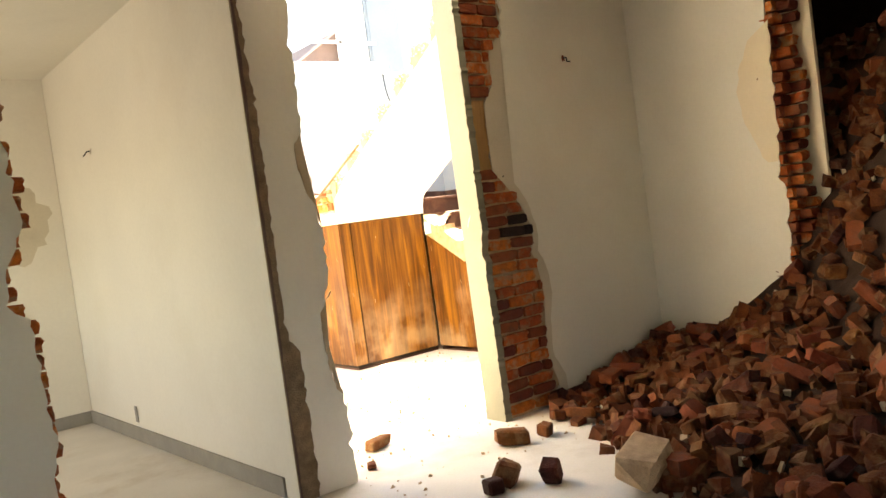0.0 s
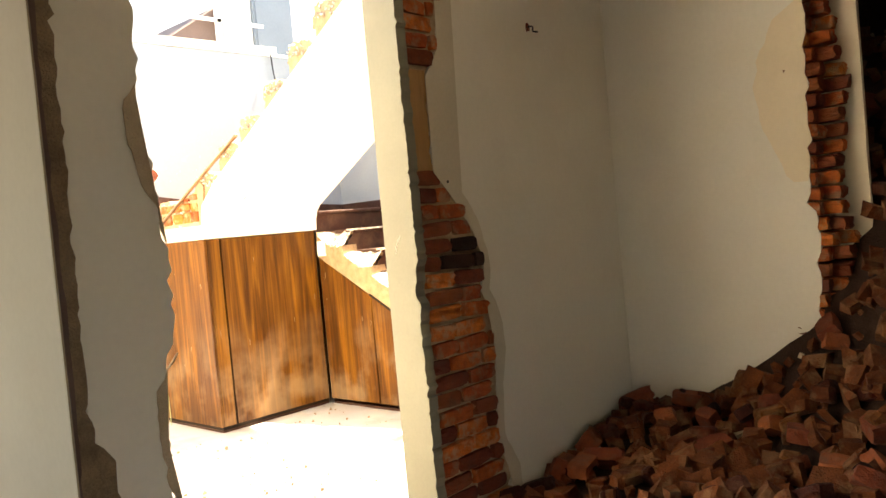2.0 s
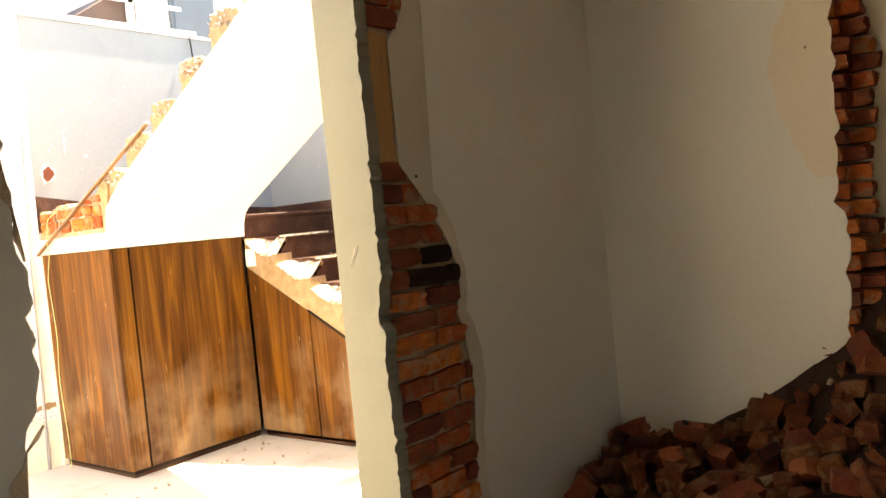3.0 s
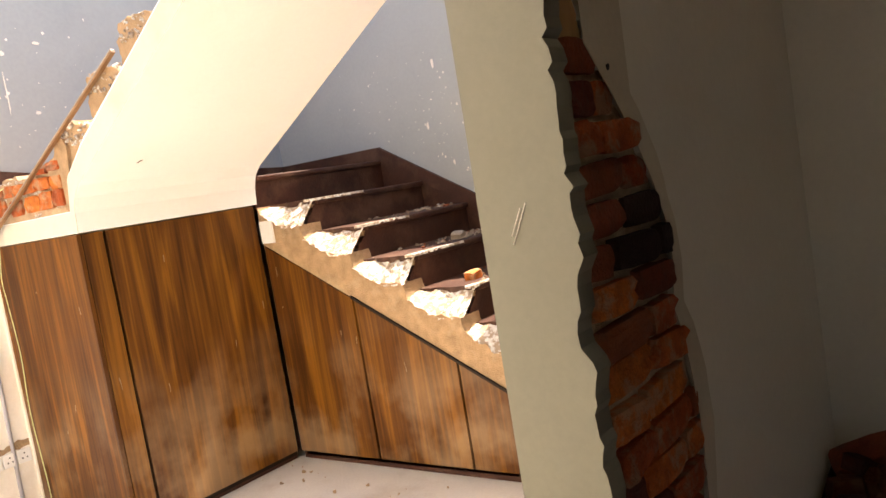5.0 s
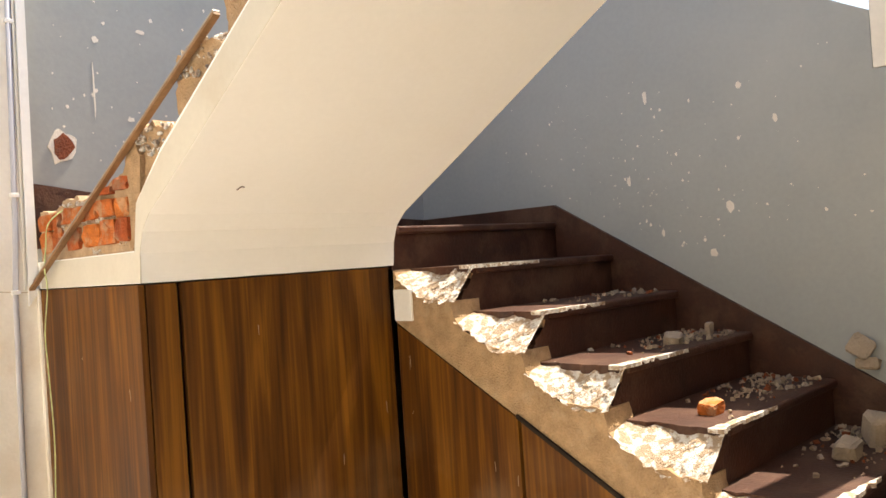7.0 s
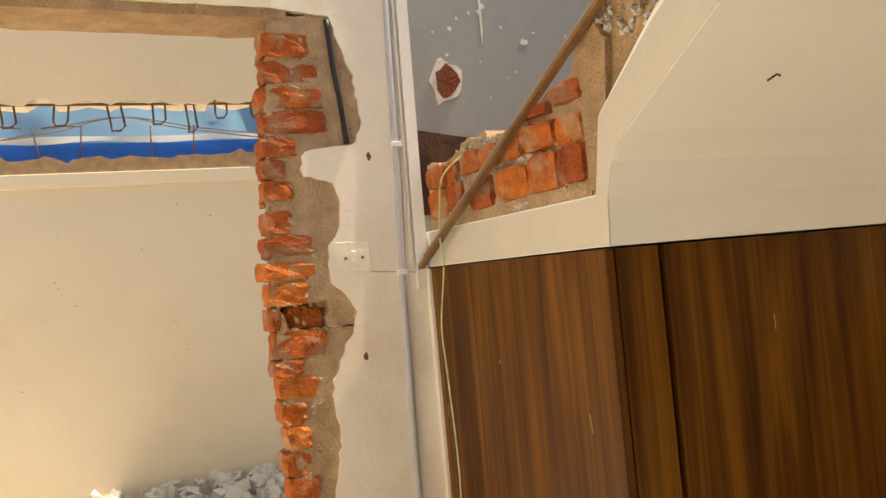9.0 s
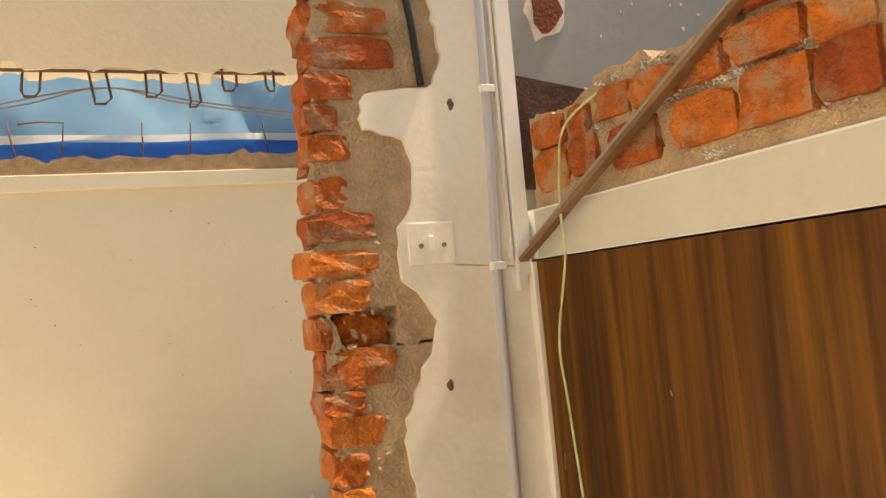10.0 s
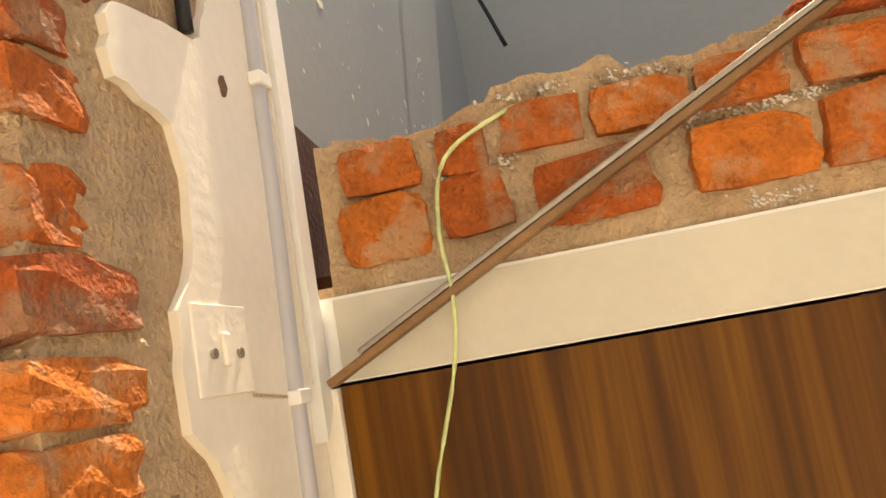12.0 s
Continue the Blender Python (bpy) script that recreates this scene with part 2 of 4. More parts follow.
def sheet(pts, plane, lo, hi, bm=None):
    """An outline of (u, v) pushed from lo to hi across the given plane."""
    bm = bm or bmesh.new()
    put = {"x": lambda u, v, w: (w, u, v), "y": lambda u, v, w: (u, w, v), "z": lambda u, v, w: (u, v, w)}[plane]
    a = [bm.verts.new(put(u, v, lo)) for u, v in pts]
    b = [bm.verts.new(put(u, v, hi)) for u, v in pts]
    n = len(pts)
    for tri in tessellate_polygon([[Vector((u, v, 0)) for u, v in pts]]):
        if len(set(tri)) == 3:
            bm.faces.new([a[i] for i in tri])
            bm.faces.new([b[i] for i in reversed(tri)])
    for i in range(n):
        bm.faces.new((a[i], b[i], b[(i + 1) % n], a[(i + 1) % n]))
    bmesh.ops.recalc_face_normals(bm, faces=bm.faces)
    return bm


def tube(points, r, sides=8, bm=None):
    """A round bar or wire along points."""
    bm = bm or bmesh.new()
    pts = [Vector(p) for p in points]
    rings = []
    for i, p in enumerate(pts):
        d = (pts[min(i + 1, len(pts) - 1)] - pts[max(i - 1, 0)]).normalized()
        s = d.cross(Vector((0, 0, 1)) if abs(d.z) < 0.95 else Vector((1, 0, 0))).normalized()
        u = s.cross(d)
        rings.append([bm.verts.new(p + (s * math.cos(a) + u * math.sin(a)) * r) for a in [2 * math.pi * k / sides for k in range(sides)]])
    for a, b in zip(rings, rings[1:]):
        for k in range(sides):
            bm.faces.new((a[k], a[(k + 1) % sides], b[(k + 1) % sides], b[k]))
    bm.faces.new(rings[0][::-1])
    bm.faces.new(rings[-1])
    bmesh.ops.recalc_face_normals(bm, faces=bm.faces)
    return bm


def smooth_line(pts, k=6):
    """Catmull-Rom points through pts."""
    P = [Vector(p) for p in pts]
    P = [2 * P[0] - P[1]] + P + [2 * P[-1] - P[-2]]
    out = []
    for i in range(1, len(P) - 2):
        for j in range(k):
            t = j / k
            a, b, c, d = P[i - 1 : i + 3]
            out.append(0.5 * (2 * b + (c - a) * t + (2 * a - 5 * b + 4 * c - d) * t * t + (3 * b - a - 3 * c + d) * t ** 3))
    return out + [P[-2]]


def lump(rng, sx, sy, sz, cuts=1, rough=0.12):
    """A chipped block: a bevelled box with its corners knocked about."""
    bm = box((-sx / 2, -sy / 2, -sz / 2), (sx / 2, sy / 2, sz / 2))
    for v in bm.verts:
        v.co = Vector([c * (1 - abs(rng.gauss(0, rough))) for c in v.co])
    bmesh.ops.bevel(bm, geom=list(bm.edges), offset=min(sx, sy, sz) * 0.12, segments=1, affect="EDGES")
    for v in bm.verts:
        v.co += Vector([rng.gauss(0, 0.02) * s for s in (sx, sy, sz)])
    return bm


def mesh_of(name, bm, material, smooth=False):
    me = bpy.data.meshes.new(name)
    bm.to_mesh(me)
    bm.free()
    me.materials.append(material)
    return me


def place(name, me, parent, m):
    ob = new(name, me)
    ob.parent = parent
    ob.matrix_basis = m
    return ob


def worn(rng, amp):
    """A unit brick with crumbled faces and rounded arrises."""
    bm = bmesh.new()
    bmesh.ops.create_cube(bm, size=1.0)
    bmesh.ops.subdivide_edges(bm, edges=list(bm.edges), cuts=3, use_grid_fill=True)
    o = Vector((rng.uniform(0, 50), rng.uniform(0, 50), rng.uniform(0, 50)))
    for v in bm.verts:
        c = v.co.copy()
        far = sorted(abs(k) for k in c)
        pull = 0.02 * (far[1] > 0.45) + 0.07 * (far[0] > 0.45)
        k = noise.noise(c * 2.2 + o) + 0.7 * noise.noise(c * 6.0 + o)
        v.co = c * (1 - pull + amp * k)
    return bm


RB = random.Random(7)
BRICKS = [mesh_of("brick", worn(RB, 0.12), BRICK) for _ in range(9)]
BRICKS_DARK = [mesh_of("brick", worn(RB, 0.11), BRICKDARK) for _ in range(6)]
BRICKS_SOOT = [mesh_of("brick", worn(RB, 0.07), SOOT) for _ in range(3)]
CHUNKS = [mesh_of("brick", lump(RB, 1, 1, 1, rough=0.13), SHADEDBRICK) for _ in range(9)]


def brick(parent, lo, hi, rng, dark=False, tilt=1.2, soot=False):
    """One brick of a wall, as a part of it."""
    c = [(a + b) / 2 for a, b in zip(lo, hi)]
    s = [abs(b - a) for a, b in zip(lo, hi)]
    m = pose(*c, rng.gauss(0, tilt), rng.gauss(0, tilt), rng.gauss(0, tilt)) @ Matrix.Diagonal((*s, 1))
    return place("brick", rng.choice(BRICKS_SOOT if soot else BRICKS_DARK if dark else BRICKS), parent, m)


def interp(z, table):
    """Linear between rows of (z, value)."""
    for (z0, v0), (z1, v1) in zip(table, table[1:]):
        if z0 <= z <= z1:
            return v0 + (v1 - v0) * (z - z0) / (z1 - z0)
    return table[0][1] if z < table[0][0] else table[-1][1]


# ---- setting: ground, floors, rooms ----
S = dict(kind="structure")
CEIL = 3.06


def setting(name, bm, material, label, category, smooth=False):
    return tagged(link(name, bm, material, smooth=smooth), label, category, **S)


setting("ground", sheet([(-300, -300), (300, -300), (300, 300), (-300, 300)], "z", -0.3, -0.06), DIMEARTH, "bare brown earth around the half-demolished house", "ground")
floor = setting("floor", box((-2.6, -2.6, -0.055), (9.5, 14.0, 0.0)), FLOOR, "cement floor under a layer of pale plaster dust", "floor")
setting("ceiling", sheet([(-2.6, -2.6), (7.2, -2.6), (7.2, 4.28), (2.95, 4.28), (2.95, 7.9), (-2.6, 7.9)], "z", CEIL, CEIL + 0.14), PLASTER, "flat white plastered concrete ceiling", "ceiling")

# left room: long wall with a broken pier at its near end
wall = setting("wall_west_room", sheet([(2.845, 4.152), (2.95, 4.152), (2.95, 7.9), (2.775, 7.9)], "z", 0, CEIL), PLASTER, "white plastered wall of the side room", "wall")
part("skirting", sheet([(2.83, 4.16), (2.847, 4.16), (2.779, 7.74), (2.762, 7.74)], "z", 0, 0.11), SKIRT, wall, "grey cement skirting")
wall = setting("wall_far_room", box((-1.6, 7.74, 0), (2.774, 7.9, CEIL)), PLASTER, "white plastered end wall with a faint damp patch", "wall")
part("skirting", box((-1.6, 7.725, 0), (2.761, 7.74, 0.11), 0.002), SKIRT, wall, "grey cement skirting")

part("damp_patch", sheet(jag([(2.15, 1.52), (2.42, 1.45), (2.62, 1.62), (2.68, 1.95), (2.55, 2.12), (2.2, 2.1), (1.9, 1.9)], 0.06, 0.02, 27, True, range(7)), "y", 7.7385, 7.741), DAMP, wall, "faint tan damp patch")
STUB = [(0.0, 3.2), (0.3, 3.205), (0.53, 3.19), (0.6, 3.135), (0.97, 3.14), (1.14, 3.19), (1.2, 3.205), (1.42, 3.205), (1.63, 3.175), (1.9, 3.146), (1.97, 3.158), (2.54, 3.165), (CEIL, 3.19)]
pier = setting("wall_pier", box((2.848, 4.03, 0), (3.12, 4.15, CEIL)), RENDER, "broken wall pier with chiselled edges", "wall")
part("side_plaster", box((2.8445, 4.012, 0), (2.848, 4.16, CEIL)), PLASTER, pier)
edge = [(x, z) for z, x in STUB]
part("plaster", sheet(jag([(2.90, 0), (3.2, 0)] + edge[1:] + [(2.88, CEIL)], 0.035, 0.008, 3, True, range(1, 13)), "y", 4.002, 4.155), PLASTER, pier, "grey-white plaster with a broken edge")
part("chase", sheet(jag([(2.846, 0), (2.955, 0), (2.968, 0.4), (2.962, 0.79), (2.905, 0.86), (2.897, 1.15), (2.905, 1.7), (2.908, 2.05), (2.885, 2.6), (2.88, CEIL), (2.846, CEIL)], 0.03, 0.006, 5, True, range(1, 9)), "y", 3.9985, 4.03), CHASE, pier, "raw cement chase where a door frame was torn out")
# Raised dark strip: the shade of the frame slit is put into its colour.
part("gap", sheet(jag([(2.8455, 0), (2.857, 0), (2.853, 0.6), (2.862, 1.2), (2.856, 1.9), (2.866, 2.4), (2.855, CEIL), (2.8455, CEIL)], 0.05, 0.003, 41, True, range(1, 6)), "y", 3.9955, 4.0), ROOFSLIT, pier, "dark strip painted as shade along the frame line")
for pts, sd_ in (([(3.146, 1.95), (3.105, 1.9), (3.10, 1.80), (3.12, 1.70), (3.15, 1.60), (3.18, 1.56), (3.20, 1.44)], 6), ([(3.20, 1.08), (3.155, 1.03), (3.115, 0.97), (3.11, 0.82), (3.125, 0.66), (3.15, 0.54), (3.19, 0.5)], 7)):
    part("patch", sheet(jag(pts + [(x - 0.001, z) for x, z in [(interp(z, STUB), z) for z in (pts[-1][1] + 0.05, (pts[0][1] + pts[-1][1]) / 2, pts[0][1] - 0.05)]], 0.03, 0.006, sd_, True, range(6)), "y", 3.9965, 4.01), RENDER, pier, "patch of bare cement")

# near broken wall of the side room
NEARP = [(0.0, 1.72), (0.46, 1.72), (0.63, 1.755), (0.88, 1.735), (1.03, 1.723), (1.20, 1.725), (1.27, 1.64), (1.43, 1.66), (1.62, 1.75), (1.88, 1.73), (2.3, 1.66), (CEIL, 1.7)]
near = setting("wall_near_room", sheet(jag([(x - 0.02, z) for z, x in NEARP] + [(-1.6, CEIL), (-1.6, 0)], 0.04, 0.008, 2, True, range(10)), "y", 4.0, 4.13), PLASTER, "white plastered wall broken open to the brick", "wall")

# right-hand wall of the front room, its doorway jamb and broken end
JAMB = [(0.0, 5.01), (0.18, 4.975), (0.36, 4.90), (0.6, 4.93), (0.77, 4.95), (0.9, 4.935), (1.02, 4.91), (1.08, 4.88), (1.18, 4.915), (1.27, 4.905), (1.37, 4.86), (1.46, 4.80), (1.56, 4.715), (1.66, 4.62), (2.1, 4.62), (2.24, 4.72), (2.48, 4.73), (2.58, 4.85), (2.8, 4.86), (CEIL, 4.86)]
rw = setting("wall_door_side", box((4.482, 4.118, 0), (6.30, 4.255, CEIL)), MORTAR, "grey-white plastered wall with brick laid bare along the doorway", "wall")
part("plaster", sheet(jag([(x, z) for z, x in JAMB] + [(6.215, CEIL), (6.215, 0)], 0.025, 0.010, 8, True, range(19)), "y", 4.10, 4.14), PLASTER, rw, "smooth grey-white plaster")
part("rear_plaster", box((4.4785, 4.255, 0), (6.3, 4.28, CEIL)), CREAM, rw, "cream plaster")
part("halo", sheet(jag([(x - 0.02, z) for z, x in JAMB] + [(x + 0.05 + 0.02 * math.sin(z * 9), z) for z, x in JAMB[::-1] if z < 1.62] , 0.05, 0.006, 28, True, range(20, 32)), "y", 4.0985, 4.1005), DAMP, rw, "damp-stained band of older plaster")
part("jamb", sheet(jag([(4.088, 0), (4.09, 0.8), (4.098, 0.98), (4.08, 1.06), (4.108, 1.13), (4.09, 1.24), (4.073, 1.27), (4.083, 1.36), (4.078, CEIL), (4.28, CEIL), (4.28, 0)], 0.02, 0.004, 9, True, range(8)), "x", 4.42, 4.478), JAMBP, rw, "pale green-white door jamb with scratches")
er = setting("wall_end_side", box((6.215, 3.0, 0), (6.40, 4.165, CEIL)), MORTAR, "grey-white plastered wall with a ragged brick end", "wall")
ENDP = [(0, 3.0), (0.8, 2.98), (1.0, 2.955), (1.23, 2.955), (1.54, 2.99), (1.8, 2.965), (2.0, 2.955), (2.3, 2.99), (2.48, 2.955), (CEIL, 2.94)]
part("plaster", sheet(jag([(y, z) for z, y in ENDP] + [(4.10, CEIL), (4.10, 0)], 0.04, 0.012, 10, True, range(7)), "x", 6.20, 6.218), PLASTER, er, "smooth grey-white plaster")
part("patch", sheet(jag([(3.05, 1.47), (3.19, 1.76), (3.22, 1.95), (3.20, 2.12), (3.1, 2.32), (2.94, 2.42), (2.96, 1.8), (2.98, 1.47)], 0.05, 0.008, 11, True, range(8)), "x", 6.1965, 6.203), CREAM, er, "yellowed plaster patch")
part("rear_plaster", box((6.40, 2.75, 0), (6.44, 4.13, CEIL)), CREAM, er, "pale plaster edge")

# closing walls of the rooms, with their side window and an added rear one
def pierced(name, plane, lo, hi, u0, u1, w0, w1, z0, z1, label):
    bm = bmesh.new()
    for a, b, c, d in ((u0, w0, 0, CEIL), (w1, u1, 0, CEIL), (w0, w1, 0, z0), (w0, w1, z1, CEIL)):
        if plane == "x":
            add_box(bm, (lo, a, c), (hi, b, d))
        else:
            add_box(bm, (a, lo, c), (b, hi, d))
    return setting(name, bm, PLASTER, label, "wall")


pierced("wall_outer_room", "x", -1.75, -1.6, -2.6, 7.9, 5.3, 6.7, 1.0, 2.4, "white plastered outer wall with a window opening")
pierced("wall_rear", "y", -2.6, -2.45, -1.6, 9.0, -0.4, 1.0, 1.0, 2.4, "unseen white plastered rear wall with an added window opening")
# Added walls in the darkened earth colour, which stands in for dimness.
setting("wall_rubble_room", box((9.0, -2.6, 0), (9.15, 4.28, CEIL)), DIMEARTH, "wall added behind the rubble heap, dimness put into its colour", "wall")
setting("wall_rubble_room_back", box((6.45, 4.13, 0), (9.0, 4.28, CEIL)), DIMEARTH, "wall added behind the rubble heap, dimness put into its colour", "wall")
setting("ceiling_rubble_room", box((7.2, -2.6, CEIL), (9.15, 4.28, CEIL + 0.14)), CONC, "bare concrete ceiling over the rubble", "ceiling")

# ---- stair hall ----
BACKY = 7.86
back = setting("wall_stair_back", sheet(jag([(5.02, 0), (7.35, 0), (7.35, 3.15), (5.02, 3.15)], 0.1, 0.006, 12, True, (2,)), "y", BACKY, BACKY + 0.16), GREY, "grey-blue painted stair wall with knocks and chips", "wall")
part("coping", sheet(jag([(5.02, 3.15), (7.35, 3.15), (7.35, 3.18), (5.02, 3.18)], 0.08, 0.008, 13, True, (2,)), "y", BACKY - 0.012, BACKY + 0.18), WHITE, back, "white mortar capping")
part("skirting", sheet([(5.07, 1.625), (7.22, 1.625), (7.22, 1.71), (5.65, 1.80), (5.07, 1.885)], "y", BACKY - 0.014, BACKY), STEP, back, "dark brown painted skirting")
side = setting("wall_stair_side", sheet([(4.285, 0), (BACKY, 0), (BACKY, 3.63), (5.42, 2.30), (5.42, 2.08), (4.285, 2.05)], "x", 7.22, 7.40), GREY, "grey painted stair wall cut off at a slant beside the window gap", "wall")
part("sill", sheet(jag([(4.285, 2.05), (5.30, 2.078), (5.30, 2.098), (4.285, 2.072)], 0.05, 0.006, 14, True, (2,)), "x", 7.205, 7.42), WHITE, side, "dusty white sill")
post = base("window_post", "white plastered post with a strip of timber frame", "post", (7.31, 5.36, 2.08), kind="structure")
part("post", box((-0.09, -0.06, 0.0), (0.09, 0.06, 1.5), 0.006), OFFWHITE, post)
part("frame", box((-0.088, -0.08, 0.0), (-0.02, -0.062, 1.5), 0.004), RAWWOOD, post, "bare timber window frame")
part("frame", box((-0.01, -0.10, 0.0), (0.06, -0.062, 1.5), 0.004), OFFWHITE, post)

# lower flight
RISE, GOING, FX0, FX1 = 0.1765, 0.32, 6.107, 7.218
LAND = 1.625
stairs = base("staircase", "brown-painted concrete stairs with broken edges and rubble", "staircase", (6.6, 6.0, 0), kind="structure")
stairs.location = (0, 0, 0)
rng = random.Random(21)
N_STEP = 9
for i in range(N_STEP):
    z1 = LAND - i * RISE
    y0 = 6.905 - i * GOING
    y1 = 7.855 if i == 0 else y0 + GOING + 0.02
    cut = 0.0 if i == 0 else rng.uniform(0.10, 0.14)
    xl = FX0 + cut - 0.02
    out = [(xl, y0), (FX1, y0), (FX1, y1), (xl, y1)] if i else [(5.25, y0 + 0.01), (FX1, y0), (FX1, y1), (5.25, y1)]
    out = jag(out, 0.03, 0.005, 30 + i, True, (3,) if i else ())
    b = sheet(out, "z", z1 - 0.03, z1)
    part("tread", b, STEP, stairs)
    if i == 0:
        ris = [(FX0, z1 - RISE), (FX1, z1 - RISE), (FX1, z1 - 0.028), (FX0, z1 - 0.028)]
    else:
        ris = jag([(FX0 + 0.012, z1 - RISE), (FX1, z1 - RISE), (FX1, z1 - 0.028), (FX0 + cut + 0.03, z1 - 0.028), (FX0 + cut, z1 - 0.07), (FX0 + cut * 0.5, z1 - 0.13)], 0.02, 0.004, 50 + i, True, (3, 4, 5))
    part("riser", sheet(ris, "y", y0 + 0.010, y0 + 0.04), STEP, stairs)
    part("nosing", box((FX0 + cut + 0.03, y0 - 0.012, z1 - 0.032), (FX1 - 0.02, y0 + 0.014, z1 - 0.001), 0.008), STEP, stairs)
    if i:
        # broken step end: crumbled white slope from the tread down to the stringer
        b = bmesh.new()
        nu, nv = 30, 14
        grid = {}
        for u in range(nu + 1):
            for v in range(nv + 1):
                fu, fv = u / nu, v / nv
                dy = -0.015 + 0.33 * fu
                deep = 0.13 - 0.105 * max(0.0, min(1.0, (dy - 0.13) / 0.18))
                z = z1 - 0.003 - fv * deep
                y = y0 + dy
                k = noise.noise(Vector((y * 40, i * 3.1, z * 40))) + 0.7 * noise.noise(Vector((y * 95, i, z * 95)))
                grid[u, v] = b.verts.new((FX0 + cut * (1 - fv) - 0.012 * fv + 0.016 * k, y, z + 0.009 * k * (fv > 0)))
        for u in range(nu):
            for v in range(nv):
                b.faces.new((grid[u, v], grid[u, v + 1], grid[u + 1, v + 1], grid[u + 1, v]))
        part("fracture", b, LIME, stairs, "white broken plaster at the stair end")
        # Pale strip along the nosing: sunlight painted on with the lime colour.
        part("worn_edge", sheet(jag([(FX0 + cut - 0.03, y0 - 0.014), (FX0 + cut + rng.uniform(0.30, 0.46), y0 - 0.014), (FX0 + cut + 0.2, y0 + 0.008), (FX0 + cut - 0.03, y0 + 0.03)], 0.02, 0.004, 140 + i, True, (0, 2)), "z", z1 - 0.012, z1 + 0.002), LIME, stairs, "pale strip painted as sunlight on the tread edge")
        part("bed", box((FX0 + cut + 0.012, y0 + 0.012, z1 - RISE - 0.04), (FX0 + cut + 0.2, y0 + 0.32, z1 - 0.03)), CONC, stairs, "bare brown concrete")
slope = RISE / GOING
lo = lambda y: 0.916 + (y - 6.29) * 0.545
teeth = [(6.905, 1.24), (6.905, LAND - RISE)]
for i in range(1, 8):
    ty, tz = 6.905 - i * GOING, LAND - i * RISE
    teeth += [(ty + 0.31, tz - 0.02), (ty + 0.27, tz - 0.06), (ty + 0.15, tz - 0.115), (ty + 0.005, tz - 0.128)]
b = sheet(jag(teeth + [(4.6, lo(4.6))], 0.03, 0.005, 90, True, range(1, 29)), "x", FX0 - 0.006, FX0 + 0.15)
part("stringer", b, CONC, stairs, "raw brown concrete stringer")
part("core", sheet([(6.9, 0.02), (6.9, LAND - RISE - 0.04), (4.34, 0.02)], "x", FX0 + 0.12, FX1), CONC, stairs)
# dark skirting that climbs along the side wall
sk = [(6.905, LAND - 0.02), (6.905, LAND + 0.085), (4.2, LAND + 0.085 - 2.705 * slope), (4.2, LAND - 0.30 - 2.705 * slope), (6.905, LAND - 0.30)]
part("skirting", sheet(sk, "x", FX1 - 0.02, FX1 + 0.001), STEP, stairs, "dark brown painted skirting")
part("skirting", sheet([(6.905, LAND), (7.855, LAND), (7.855, LAND + 0.085), (6.905, LAND + 0.085)], "x", FX1 - 0.02, FX1 + 0.001), STEP, stairs)

# landing slab and upper flight
A0, C0 = 5.06, 6.107
soff = lambda y: 1.655 + 0.583 * (6.85 - y)
prof = [(6.905, 1.467), (6.895, 1.56), (6.87, 1.625), (6.82, 1.675)] + [(y, soff(y)) for y in (6.5, 5.5, 4.5, 4.285)]
top = [(4.285, soff(4.285) + 0.12), (5.5, soff(5.5) + 0.12), (6.72, 1.86), (6.90, 1.72), (6.93, 1.57), (7.855, 1.57), (7.855, 1.467)]
upper = base("upper_flight", "white-plastered concrete flight, its steps broken off along the edge", "staircase", kind="structure")
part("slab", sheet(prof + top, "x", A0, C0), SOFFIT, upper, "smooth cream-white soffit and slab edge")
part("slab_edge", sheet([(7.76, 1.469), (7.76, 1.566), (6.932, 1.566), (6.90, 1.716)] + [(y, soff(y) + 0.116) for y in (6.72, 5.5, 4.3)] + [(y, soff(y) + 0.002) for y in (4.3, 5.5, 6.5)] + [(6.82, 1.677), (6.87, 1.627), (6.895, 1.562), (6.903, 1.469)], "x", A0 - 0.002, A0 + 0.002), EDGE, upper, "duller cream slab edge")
part("landing_fill", sheet([(6.93, 1.572), (7.85, 1.572), (7.85, 1.59), (6.93, 1.59)], "x", A0 + 0.06, C0 + 0.02), MORTAR, upper)
edge_z = lambda y: 1.736 + 0.596 * (6.91 - y)
LUMP = [(0.0, -0.02), (0.02, 0.10), (-0.005, 0.20), (-0.09, 0.215), (-0.19, 0.205), (-0.27, 0.155), (-0.24, 0.10)]
rng = random.Random(77)
